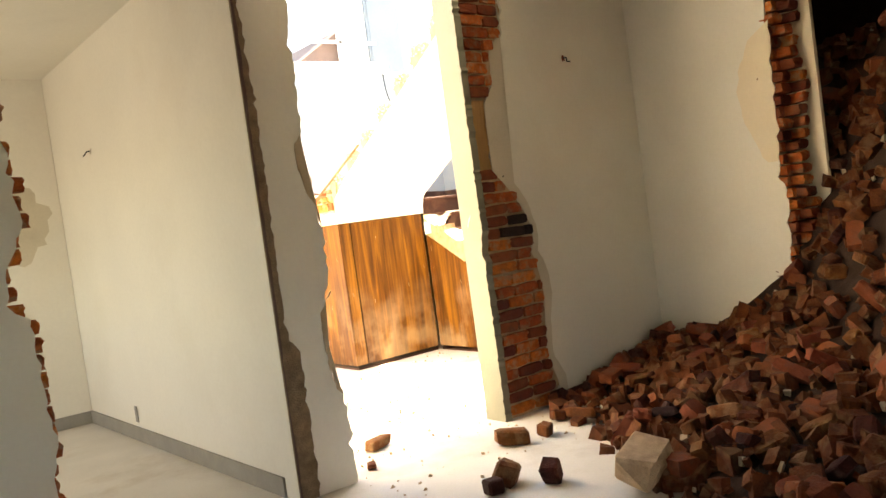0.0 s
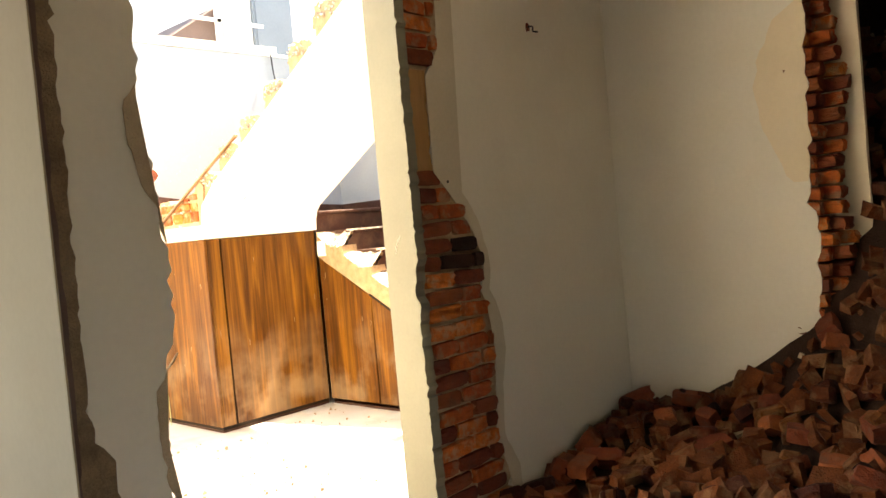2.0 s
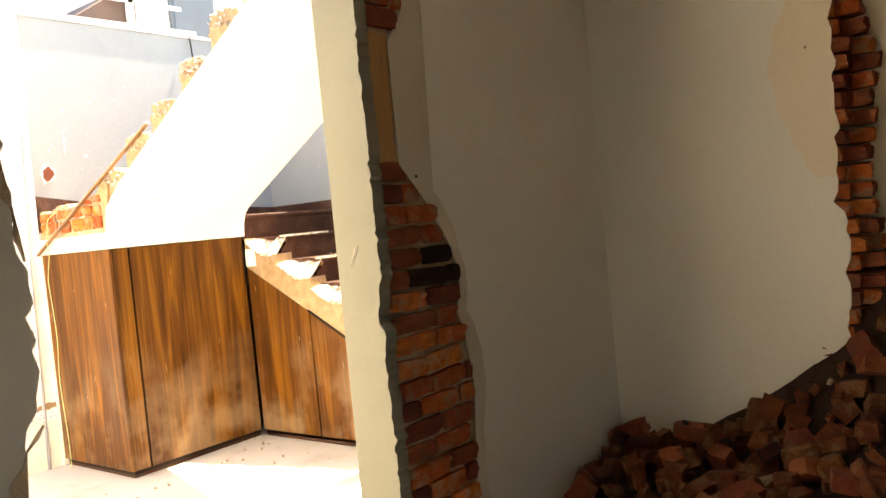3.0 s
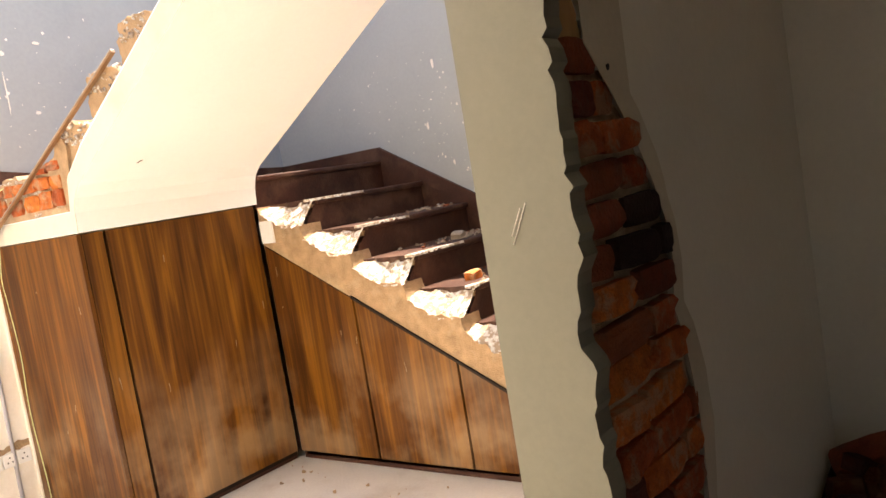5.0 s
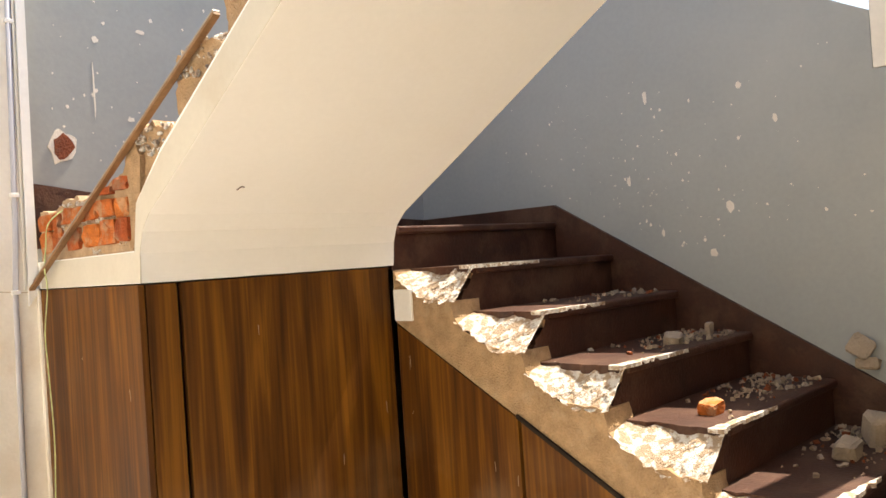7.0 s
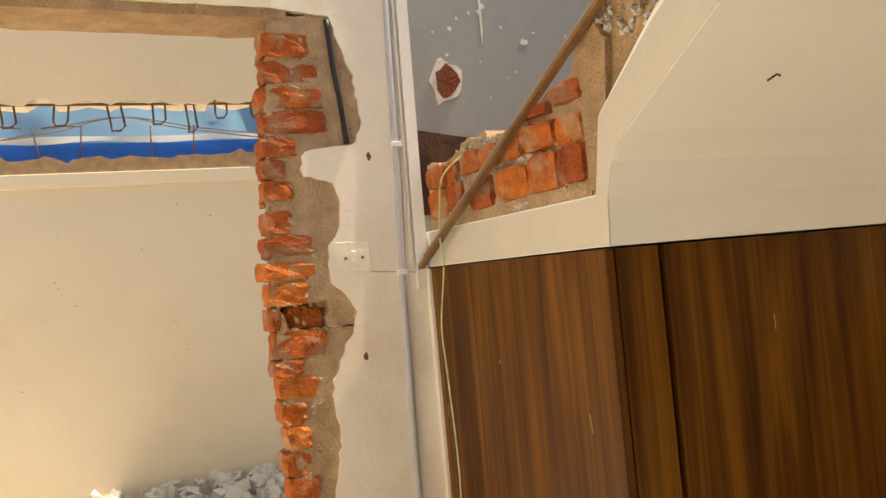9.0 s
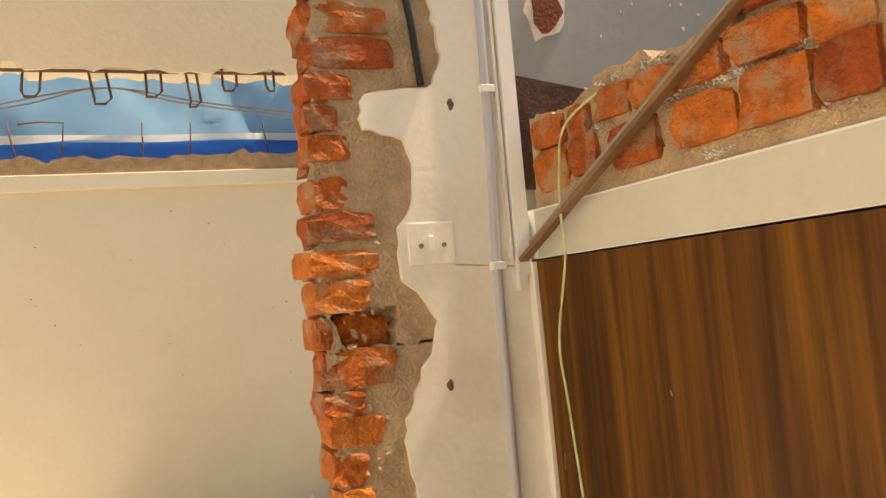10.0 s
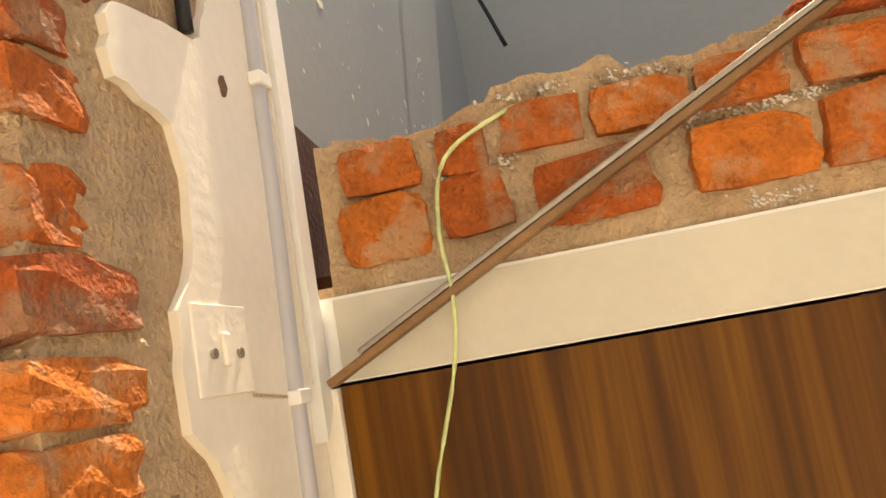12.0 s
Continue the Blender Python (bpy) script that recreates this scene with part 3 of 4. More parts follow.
for i in range(9):
    ya = 6.915 - i * 0.298
    k = rng.uniform(0.82, 1.05)
    pts = [(ya + u * k, edge_z(ya) + v * k - 0.004) for u, v in LUMP]
    pts[-2] = (pts[-2][0], max(pts[-2][1], edge_z(pts[-2][0]) + 0.004))
    pts[-1] = (pts[-1][0], edge_z(pts[-1][0]) - 0.03)
    part("broken_step", sheet(jag(pts, 0.02, 0.008, 110 + i, True, (0, 1, 2, 3, 4)), "x", A0 + 0.012 + rng.uniform(0, 0.02), C0 - 0.02), CONC, upper, "broken brown step edge")
    b = bmesh.new()
    for _ in range(70):
        t = rng.random() ** 1.5
        yy = ya - 0.005 - 0.22 * k * rng.random()
        zz = edge_z(ya) + 0.205 * k - 0.09 * t
        q = rng.uniform(0.004, 0.013)
        bmesh.ops.create_icosphere(b, subdivisions=1, radius=q, matrix=pose(A0 + 0.012 + 0.05 * (1 - t) * rng.random(), yy, min(zz, edge_z(ya) + 0.21 * k), rng.uniform(0, 90), rng.uniform(0, 90)) @ Matrix.Diagonal((0.8, 1.5, 0.6, 1)))
    tagged(part("lime_crust", b, LIME, upper, "white lime crumbs and painted sun flecks"), kind="stuff")
part("knock", tube([(5.295, 6.705, soff(6.705)), (5.305, 6.69, soff(6.69)), (5.315, 6.693, soff(6.693))], 0.0022, 6), STEP, upper, "small dark scratch")

# panelled cupboard under the stairs
cup = base("under_stair_cupboard", "walnut-laminate cupboard fronts under the stairs, dusty at the base", "cupboard", (5.6, 6.9, 0))
cup.location = (0, 0, 0)
part("panel", box((5.055, 6.916, 0.05), (5.075, 7.765, 1.463), 0.001), WOOD, cup)
part("filler", box((5.079, 6.915, 0.05), (5.182, 6.935, 1.462), 0.001), WOOD, cup)
part("panel", box((5.198, 6.915, 0.05), (6.085, 6.935, 1.462), 0.001), WOOD, cup)
# Near-black body behind the panels stands in for shade in the joints.
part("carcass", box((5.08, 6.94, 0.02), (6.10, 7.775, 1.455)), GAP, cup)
part("plinth", box((5.085, 6.945, 0.0), (6.10, 6.96, 0.05)), STEP, cup, "dark plinth")
part("plinth", box((5.083, 6.96, 0.0), (5.10, 7.775, 0.05)), STEP, cup)
for y1, y0 in ((6.893, 6.30), (6.284, 5.695), (5.68, 5.10), (5.085, 4.75)):
    part("panel", sheet([(y1, 0.05), (y1, lo(y1) - 0.012), (y0, lo(y0) - 0.012), (y0, 0.05)], "x", 6.095, 6.113), WOOD, cup)
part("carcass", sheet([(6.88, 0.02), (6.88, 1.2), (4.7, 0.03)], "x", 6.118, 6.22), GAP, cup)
part("plinth", box((6.118, 4.7, 0.0), (6.13, 6.9, 0.05)), STEP, cup)
part("trim", sheet([(6.30, lo(6.3) + 0.004), (6.30, lo(6.3) - 0.01), (5.1, lo(5.1) - 0.01), (5.1, lo(5.1) + 0.004)], "x", 6.088, 6.1), GAP, cup, "loose dark edge strip")
part("block", box((6.09, 6.80, 1.245), (6.115, 6.90, 1.37), 0.003), WHITE, cup, "small white block")

# pale scratches down the panels
sr = random.Random(88)
for plane, at, u0, u1, n in (("x", 5.0535, 7.0, 7.75, 7), ("x", 6.0935, 5.75, 6.85, 6), ("y", 6.9135, 5.1, 6.05, 5)):
    b = bmesh.new()
    for _ in range(n):
        u = sr.choice((u0 + 0.02, u1 - 0.02, sr.uniform(u0, u1), sr.uniform(u0, u1)))
        top_z = 1.42 if (plane == "y" or at < 6) else lo(u) - 0.05
        z = sr.uniform(0.35, 1.0) * top_z
        h, w, sl = sr.uniform(0.008, 0.06), sr.uniform(0.0005, 0.0012), sr.gauss(0, 0.004)
        sheet([(u - w, z), (u + w, z - h * 0.1), (u + w * 0.5 + sl, z - h), (u - w * 0.6 + sl, z - h * 0.9)], plane, at, at + 0.003, b)
    tagged(part("scratches", b, STONE, cup, "pale scratches in the laminate"), kind="stuff")

# ---- pillar wall and opening to the yard ----
PY = 7.79
PILL = [(0.0, 4.61), (1.08, 4.60), (1.3, 4.583), (1.5, 4.583), (1.68, 4.597), (1.85, 4.60), (1.94, 4.605), (2.2, 4.63)]
EXPO = [(0.0, 4.70), (0.6, 4.72), (0.85, 4.722), (1.03, 4.755), (1.10, 4.745), (1.18, 4.745), (1.25, 4.785), (1.32, 4.82), (1.36, 4.832), (1.40, 4.81), (1.445, 4.764), (1.50, 4.76), (1.55, 4.764), (1.575, 4.787), (1.66, 4.808), (1.725, 4.793), (1.745, 4.712), (1.80, 4.708), (1.815, 4.72), (1.84, 4.868), (1.90, 4.894), (2.05, 4.87), (2.2, 4.82)]
pil = setting("wall_pillar", sheet(jag([(x + 0.05, z) for z, x in PILL] + [(5.055, 2.2), (5.055, 0)], 0.014, 0.005, 14, True, range(7)), "y", PY + 0.055, PY + 0.175), MORTAR, "broken brick wall end with torn plaster", "wall")
lefts = lambda z0, z1: [(interp(z0 + (z1 - z0) * k / 8, PILL) + 0.018, z0 + (z1 - z0) * k / 8) for k in range(9)]
for k, out in enumerate((lefts(0, 1.322) + [(5.05, 1.322), (5.05, 0)], lefts(1.40, 2.2) + [(5.05, 2.2), (5.05, 1.40)], [(4.605, 1.322), (4.625, 1.322), (4.618, 1.40), (4.605, 1.40)], [(4.742, 1.322), (5.05, 1.322), (5.05, 1.40), (4.75, 1.40)])):
    part("mortar", sheet(jag(out, 0.014, 0.004, 70 + k, True, range(9) if k < 2 else (1, 3)), "y", PY + 0.010, PY + 0.054), MORTAR, pil, "crumbling lime mortar")
part("plaster", sheet(jag([(x, z) for z, x in EXPO] + [(4.66, 2.215), (4.66, 3.4), (5.06, 3.4), (5.06, 0)], 0.018, 0.004, 15, True, range(22)), "y", PY, PY + 0.026), OFFWHITE, pil, "stained white plaster with a torn edge")
part("render_coat", sheet(jag([(x - 0.025 - 0.05 * math.sin(i * 2.1) ** 2, z) for i, (z, x) in enumerate(EXPO)] + [(4.98, 2.19), (4.98, 0)], 0.02, 0.006, 16, True, range(22)), "y", PY + 0.011, PY + 0.03), RENDER, pil, "bare cement render")
part("upper_wall", box((4.66, PY + 0.026, 2.215), (5.055, PY + 0.19, 3.4)), OFFWHITE, pil)
part("batten", sheet([(5.016, 1.405), (5.05, 1.45), (5.072, 3.4), (5.04, 3.4)], "y", PY - 0.016, PY), WHITE, pil, "white painted batten")
part("batten", sheet([(5.004, 1.47), (5.010, 1.47), (5.034, 3.4), (5.026, 3.4)], "y", PY - 0.010, PY), OFFWHITE, pil)
part("groove", sheet([(4.88, 1.468), (5.02, 1.455), (5.02, 1.458), (4.88, 1.471)], "y", PY - 0.0015, PY + 0.001), RENDER, pil)

part("edge_strip", box((5.046, 7.7665, 0), (5.09, PY, 1.462), 0.002), OFFWHITE, pil, "off-white strip beside the panel")
YU, YV = Vector((1, -0.05, 0)).normalized(), Vector((0.05, 1, 0)).normalized()
YM = Matrix(((YU.x, YV.x, 0, 0), (YU.y, YV.y, 0, 0), (0, 0, 1, 0), (0, 0, 0, 1)))


def yard(ob, x, y):
    ob.matrix_basis = Matrix.Translation((x, y, 0)) @ YM
    return ob


lint = setting("wall_over_opening", box((-2.0, PY, 2.215), (4.66, PY + 0.19, 3.4)), CREAM, "cream wall above the broken opening", "wall")
part("soffit", sheet(jag([(-2.0, PY + 0.005), (4.7, PY + 0.005), (4.7, PY + 0.185), (-2.0, PY + 0.185)], 0.06, 0.006, 17, True, (0, 2)), "z", 2.187, 2.217), CONC, lint, "raw concrete underside")

# yard boundary: wall, ledge, slab edge
YO, FO = (5.0, 11.8), (5.0, 9.2)
yw = yard(setting("wall_yard", box((-7, 0, 0), (4.5, 0.25, 2.29)), CREAM, "cream yard wall with dirt specks and drip stains", "wall"), *YO)
part("ledge", box((-7, -0.04, 2.29), (4.5, 0.25, 2.392), 0.006), CREAM, yw, "projecting cream ledge")
part("broken_top", sheet(jag([(-7, 2.392), (4.5, 2.392), (4.5, 2.50), (-7, 2.50)], 0.06, 0.012, 18, True, (2,)), "y", -0.025, 0.25), CONC, yw, "broken concrete top")
fa = yard(setting("slab_fascia", sheet(jag([(-6, 2.29), (2.5, 2.29), (2.5, 3.6), (-6, 3.6)], 0.04, 0.010, 19, True, (0,)), "y", 0.0, 0.14), CREAM, "cream slab edge broken along its lower side", "slab"), *FO)

# ---- neighbours seen over the stair wall ----
PANE = mat("dim_window_pane", (0.13, 0.15, 0.17), 0.25, 0.1, 2, 40, 0.0)
nb = base("neighbour_house", "white neighbouring house with a dark gable and a tall window", "house", (8.5, 10.0, 0))
part("wall", box((-1.15, 0.0, -0.05), (3.5, 3.0, 6.5)), HOUSE, nb)
win = part("window_frame", box((-0.66, -0.05, 3.3), (-0.06, 0.0, 5.6), 0.01), PANE, nb, "dark window frame")
part("pane", box((-0.62, -0.06, 3.35), (-0.16, -0.05, 5.55)), PANE, win, "grey-blue window pane")
part("roof", sheet([(-2.0, 3.72), (-1.2, 3.72), (-1.2, 4.25)], "y", -0.2, 1.5), ROOFSLIT, nb, "dark brown gable")
part("post", box((-1.34, -0.3, 3.2), (-1.28, -0.24, 4.3)), HOUSE, nb, "white post")
part("rail", box((-1.9, -0.3, 4.0), (-0.7, -0.27, 4.04)), HOUSE, nb, "white railing bar")

# ---- bricks laid bare along the broken walls ----
rng = random.Random(5)
z = 0.02
while z < CEIL - 0.08:                                   # doorway jamb
    h = 0.066
    right = interp(z + h / 2, JAMB) - 0.012
    if z < 1.64 or z > 2.12:
        x0 = 4.48 + rng.uniform(0, 0.012)
        first = rng.choice((0.11, 0.2, 0.23, 0.16))
        while x0 < right - 0.02:
            x1 = min(x0 + first, right + rng.uniform(-0.02, 0.012))
            if x1 - x0 > 0.025:
                brick(rw, (x0, 4.094 + rng.uniform(-0.008, 0.012), z), (x1, 4.2, z + h), rng, dark=rng.random() < 0.45, tilt=2.0, soot=1.20 < z < 1.33 and x1 > 4.7)
            x0, first = x1 + 0.012, 0.22
    z += 0.079
part("timber_lining", sheet(jag([(4.48, 1.62), (4.60, 1.62), (4.60, 1.9), (4.61, 2.13), (4.48, 2.13)], 0.03, 0.006, 60, True, (1, 2)), "y", 4.108, 4.14), RAWWOOD, rw, "splintered timber and mortar")
z = 0.5
while z < CEIL - 0.08:                                   # ragged end
    e = interp(z + 0.033, ENDP)
    x0 = 6.205
    for w, off in (((0.125, 0.06), (0.06, 0.15)) if rng.random() < 0.5 else ((0.06, 0.04), (0.125, 0.125))):
        brick(er, (x0, e - off + rng.uniform(-0.014, 0.012), z), (x0 + w, e + 0.11, z + 0.066), rng, dark=rng.random() < 0.4, tilt=2.5)
        x0 += w + 0.004
    z += 0.079
z = 0.02
while z < CEIL - 0.08:                                   # near wall of the side room
    e = interp(z + 0.033, NEARP)
    brick(near, (e - 0.14, 4.01 + rng.uniform(-0.008, 0.01), z), (e + rng.uniform(-0.015, 0.03), 4.12, z + 0.066), rng)
    z += 0.079
# pillar: course by course, the front bricks by their right-hand ends; the end face shows headers
COURSES = [(1.683, 0.050, (4.683,)), (1.594, 0.062, (4.668,)), (1.531, 0.056, (4.722,)), (1.466, 0.050, (4.717,)), (1.396, 0.062, (4.697,)), (1.330, 0.060, (4.618, -4.742)), (1.251, 0.075, (4.738,)), (1.203, 0.045, (4.668,)), (1.745, 0.052, (4.664,)), (1.805, 0.055, (4.70,)), (1.868, 0.062, (4.795,)), (1.938, 0.062, (4.79,)), (2.008, 0.064, (4.775,)), (2.08, 0.066, (4.76,))]
zc = 1.145
while zc > 0.0:
    COURSES.append((zc, 0.058, (4.675 + rng.uniform(-0.012, 0.03),)))
    zc -= 0.068
for k, (z, h, ends) in enumerate(COURSES):
    left = interp(z + h / 2, PILL) + rng.uniform(-0.006, 0.006)
    split = PY + (0.075, 0.115)[k % 2] + rng.uniform(-0.015, 0.015)
    x0 = left
    for e in ends:
        back_off = 0.035 if e < 0 else 0.0
        brick(pil, (x0, PY + 0.006 + back_off + rng.uniform(-0.008, 0.003), z), (abs(e), split if x0 == left else PY + 0.13, z + h), rng, tilt=2.2)
        x0 = abs(e) + 0.01
    brick(pil, (left + 0.03 + rng.uniform(-0.012, 0.008), split + 0.012, z + rng.uniform(-0.006, 0.004)), (left + 0.12, PY + 0.17, z + h), rng, tilt=2.2)

# crumbs of mortar between the bricks of the pillar
b = bmesh.new()
for n in range(1300):
    zz = rng.uniform(0.3, 2.15)
    r, l = interp(zz, EXPO), interp(zz, PILL)
    q = rng.uniform(0.003, 0.009)
    spot = (rng.uniform(l + 0.01, r), PY + 0.014 + rng.uniform(-0.004, 0.004)) if n % 2 else (l + 0.05 + rng.uniform(-0.006, 0.004), rng.uniform(PY + 0.058, PY + 0.165))
    bmesh.ops.create_icosphere(b, subdivisions=1, radius=q, matrix=pose(*spot, zz, rng.uniform(0, 90), rng.uniform(0, 90)) @ Matrix.Diagonal((1.3, 0.7, rng.uniform(0.5, 1), 1)))
part("mortar_crumbs", b, MORTAR, pil, "crumbling mortar")
tagged(pil.children[-1], kind="stuff")

# masonry left standing on the landing edge
MAS = [(6.93, 1.86), (7.0, 1.83), (7.184, 1.785), (7.29, 1.768), (7.366, 1.768), (7.384, 1.791), (7.503, 1.787), (7.585, 1.761), (7.636, 1.752), (7.76, 1.765)]
mas = setting("landing_masonry", sheet(jag([(y, zz - 0.004) for y, zz in MAS] + [(7.76, 1.567), (6.93, 1.567)], 0.015, 0.005, 61, True, range(9)), "x", 5.070, 5.20), MORTAR, "two courses of broken brick left on the landing edge", "masonry")
for za, zb, runs in ((1.606, 1.682, ((7.742, 7.636), (7.616, 7.536), (7.498, 7.364), (7.326, 7.20), (7.185, 7.06), (7.045, 6.96))), (1.692, 1.75, ((7.734, 7.64), (7.604, 7.548), (7.53, 7.434), (7.42, 7.312), (7.298, 7.206), (7.19, 7.07), (7.05, 6.965))), (1.762, 1.81, ((7.19, 7.08), (7.065, 6.96)))):
    for y1, y0 in runs:
        zt = min(zb, interp((y0 + y1) / 2, MAS) - 0.006) + rng.uniform(-0.004, 0.004)
        brick(mas, (5.053 + rng.uniform(-0.006, 0.006), y0 - 0.006, za + rng.uniform(-0.006, 0.004)), (5.19, y1, zt), rng, tilt=2.6)
part("mortar_bed", sheet(jag([(6.955, 1.568), (7.76, 1.568), (7.76, 1.610), (7.3, 1.613), (6.955, 1.61)], 0.02, 0.005, 62, True, (2, 3)), "x", 5.066, 5.2), MORTAR, mas)
part("end_face", sheet(jag([(6.90, 1.58), (6.965, 1.58), (6.98, 1.75), (6.965, 1.86), (6.91, 1.93), (6.86, 1.86)], 0.02, 0.006, 63, True, (1, 2, 3, 4)), "x", 5.062, 5.3), CONC, mas, "rough mortar face")
# White crumbs placed to imitate patches of glancing sun on the masonry.
b = bmesh.new()
for yc, zc, sy, sz, cnt in ((7.585, 1.70, 0.012, 0.025, 130), (7.55, 1.688, 0.025, 0.006, 90), (7.31, 1.692, 0.035, 0.006, 150), (7.22, 1.69, 0.04, 0.005, 120), (7.26, 1.655, 0.02, 0.012, 90), (7.24, 1.580, 0.02, 0.006, 70), (7.36, 1.755, 0.03, 0.006, 110), (7.1, 1.70, 0.05, 0.02, 160), (7.02, 1.62, 0.03, 0.02, 110), (7.48, 1.765, 0.02, 0.004, 60)):
    for n in range(cnt):
        yy, zz = rng.gauss(yc, sy), rng.gauss(zc, sz)
        if zz < interp(yy, MAS) + 0.004:
            q = rng.uniform(0.001, 0.0034)
            bmesh.ops.create_icosphere(b, subdivisions=1, radius=q, matrix=pose(5.066, yy, zz, rng.uniform(0, 60), 0, rng.uniform(0, 90)) @ Matrix.Diagonal((0.8, 1.4, 0.6, 1)))
part("lime_crust", b, LIME, mas, "white lime crumbs and painted sun flecks")
tagged(mas.children[-1], kind="stuff")

# ---- heap of bricks in the front room ----
P0, PD = Vector((3.3, 1.8)), Vector((1.45, 2.25)).normalized()


def heap(x, y):
    sdist = (x - P0.x) * PD.y - (y - P0.y) * PD.x
    if sdist <= 0:
        return 0.0
    hgt = 0.22 * sdist + (1.3 * (sdist - 1.4) ** 1.3 if sdist > 1.4 else 0.0)
    return min(hgt, 2.3) + 0.06 * noise.noise(Vector((x * 2.3, y * 2.3, 0)))


bm = bmesh.new()
NX, NY = 64, 66
gv = {}
for i in range(NX + 1):
    for j in range(NY + 1):
        x, y = 2.7 + 6.25 * i / NX, -2.4 + 6.52 * j / NY
        gv[i, j] = bm.verts.new((x, y, max(-0.04, heap(x, y) - 0.05 + 0.03 * noise.noise(Vector((x * 9, y * 9, 2))))))
for i in range(NX):
    for j in range(NY):
        q = (gv[i, j], gv[i + 1, j], gv[i + 1, j + 1], gv[i, j + 1])
        if max(v.co.z for v in q) > -0.035:
            bm.faces.new(q)
bmesh.ops.delete(bm, geom=[v for v in bm.verts if not v.link_faces], context="VERTS")
pile = tagged(link("rubble_mound", bm, DIMEARTH), "heap of broken red bricks and earth against the wall", "rubble")
rng = random.Random(11)
n = 0
while n < 290:
    x, y = rng.uniform(3.1, 6.9), rng.uniform(0.9, 4.02)
    hh = heap(x, y)
    if hh < 0.015 or (6.12 < x < 6.45 and y > 2.8):
        continue
    full = rng.random()
    s = (0.21, 0.10, 0.07) if full < 0.45 else ((0.11, 0.10, 0.07) if full < 0.8 else (rng.uniform(0.1, 0.2), rng.uniform(0.1, 0.16), rng.uniform(0.06, 0.12)))
    m = pose(x, y, hh + rng.uniform(-0.01, 0.045), rng.gauss(0, 28), rng.gauss(0, 28), rng.uniform(0, 360)) @ Matrix.Diagonal((*s, 1))
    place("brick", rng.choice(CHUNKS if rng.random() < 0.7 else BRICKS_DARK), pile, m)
    n += 1


def crumbs(name, count, spot, size, material, rng, flat=0.7):
    """Many small chips in one mesh."""
    verts, faces = [], []
    for _ in range(count):
        p = spot(rng)
        if p is None:
            continue
        r = size(rng)
        m = pose(*p, *[rng.uniform(0, 360) for _ in range(3)]) @ Matrix.Diagonal((r, r * rng.uniform(0.5, 1), r * rng.uniform(0.35, flat), 1))
        o = len(verts)
        for c in ((-1, -1, -1), (1, -1, -1), (1, 1, -1), (-1, 1, -1), (-1, -1, 1), (1, -1, 1), (1, 1, 1), (-1, 1, 1)):
            verts.append(tuple(m @ Vector([k * rng.uniform(0.55, 1) for k in c])))
        faces += [tuple(o + k for k in f) for f in ((0, 3, 2, 1), (4, 5, 6, 7), (0, 1, 5, 4), (1, 2, 6, 5), (2, 3, 7, 6), (3, 0, 4, 7))]
    me = bpy.data.meshes.new(name)
    me.from_pydata(verts, [], faces)
    me.materials.append(material)
    return new(name, me)


def on_heap(r):
    x, y = r.uniform(2.9, 8.9), r.uniform(-1.5, 4.05)
    hh = heap(x, y)
    return (x, y, hh) if hh > 0.012 and not (6.1 < x < 6.45 and y > 2.8) else None


o = crumbs("brick_rubble", 5200, on_heap, lambda r: r.choice((0.02, 0.03, 0.05, 0.06, 0.075)), SHADEDBRICK, rng, 0.9)
tagged(o, "small broken brick and mortar over the heap", kind="stuff")
o.parent = pile
o = crumbs("plaster_rubble", 500, on_heap, lambda r: r.uniform(0.008, 0.035), STONE, rng)
tagged(o, "pale chips of plaster and mortar over the heap", kind="stuff")
o.parent = pile


def loose(name, me, m, label, category="brick", group=""):
    ob = new(name, me)
    ob.matrix_basis = m
    return tagged(ob, label, category, group)


B = (0.22, 0.105, 0.075)
loose("brick", CHUNKS[0], pose(3.64, 4.44, 0.037, 0, 0, 20) @ Matrix.Diagonal((*B, 1)), "single dusty red brick on the doorway floor", group="loose bricks")
loose("brick_fragment", CHUNKS[1], pose(3.38, 4.13, 0.02, 0, 0, 60) @ Matrix.Diagonal((0.09, 0.06, 0.04, 1)), "small broken piece of red brick on the floor", group="loose bricks")
loose("brick", CHUNKS[2], pose(4.10, 3.68, 0.05, 0, 6, -35) @ Matrix.Diagonal((0.22, 0.11, 0.10, 1)), "dusty red brick at the foot of the heap", group="loose bricks")
loose("brick_fragment", CHUNKS[3], pose(4.32, 3.63, 0.04, 10, 4, 15) @ Matrix.Diagonal((0.11, 0.1, 0.08, 1)), "half a red brick at the foot of the heap", group="loose bricks")
loose("brick", CHUNKS[4], pose(3.62, 3.22, 0.06, 20, 10, 40) @ Matrix.Diagonal((0.17, 0.14, 0.13, 1)), "broken dark red brick lump on the floor", group="loose bricks")
loose("brick_fragment", CHUNKS[5], pose(3.48, 3.17, 0.04, 0, 8, 75) @ Matrix.Diagonal((0.12, 0.1, 0.08, 1)), "half a red brick on the floor", group="loose bricks")
loose("brick_fragment", CHUNKS[6], pose(3.75, 3.03, 0.06, 5, 60, 30) @ Matrix.Diagonal((0.14, 0.11, 0.1, 1)), "broken red brick lying on its edge", group="loose bricks")
loose("masonry_block", mesh_of("masonry_block", lump(random.Random(3), 0.40, 0.26, 0.17, rough=0.3), MORTAR), pose(3.93, 2.58, 0.13, 10, -8, 15), "large mortar-covered masonry block in the heap", "rubble")
fl = crumbs("floor_grit", 420, lambda r: (r.uniform(3.2, 6.0), r.uniform(3.4, 6.9), 0.003), lambda r: r.choice((0.003, 0.004, 0.006, 0.012)), MORTAR, rng)
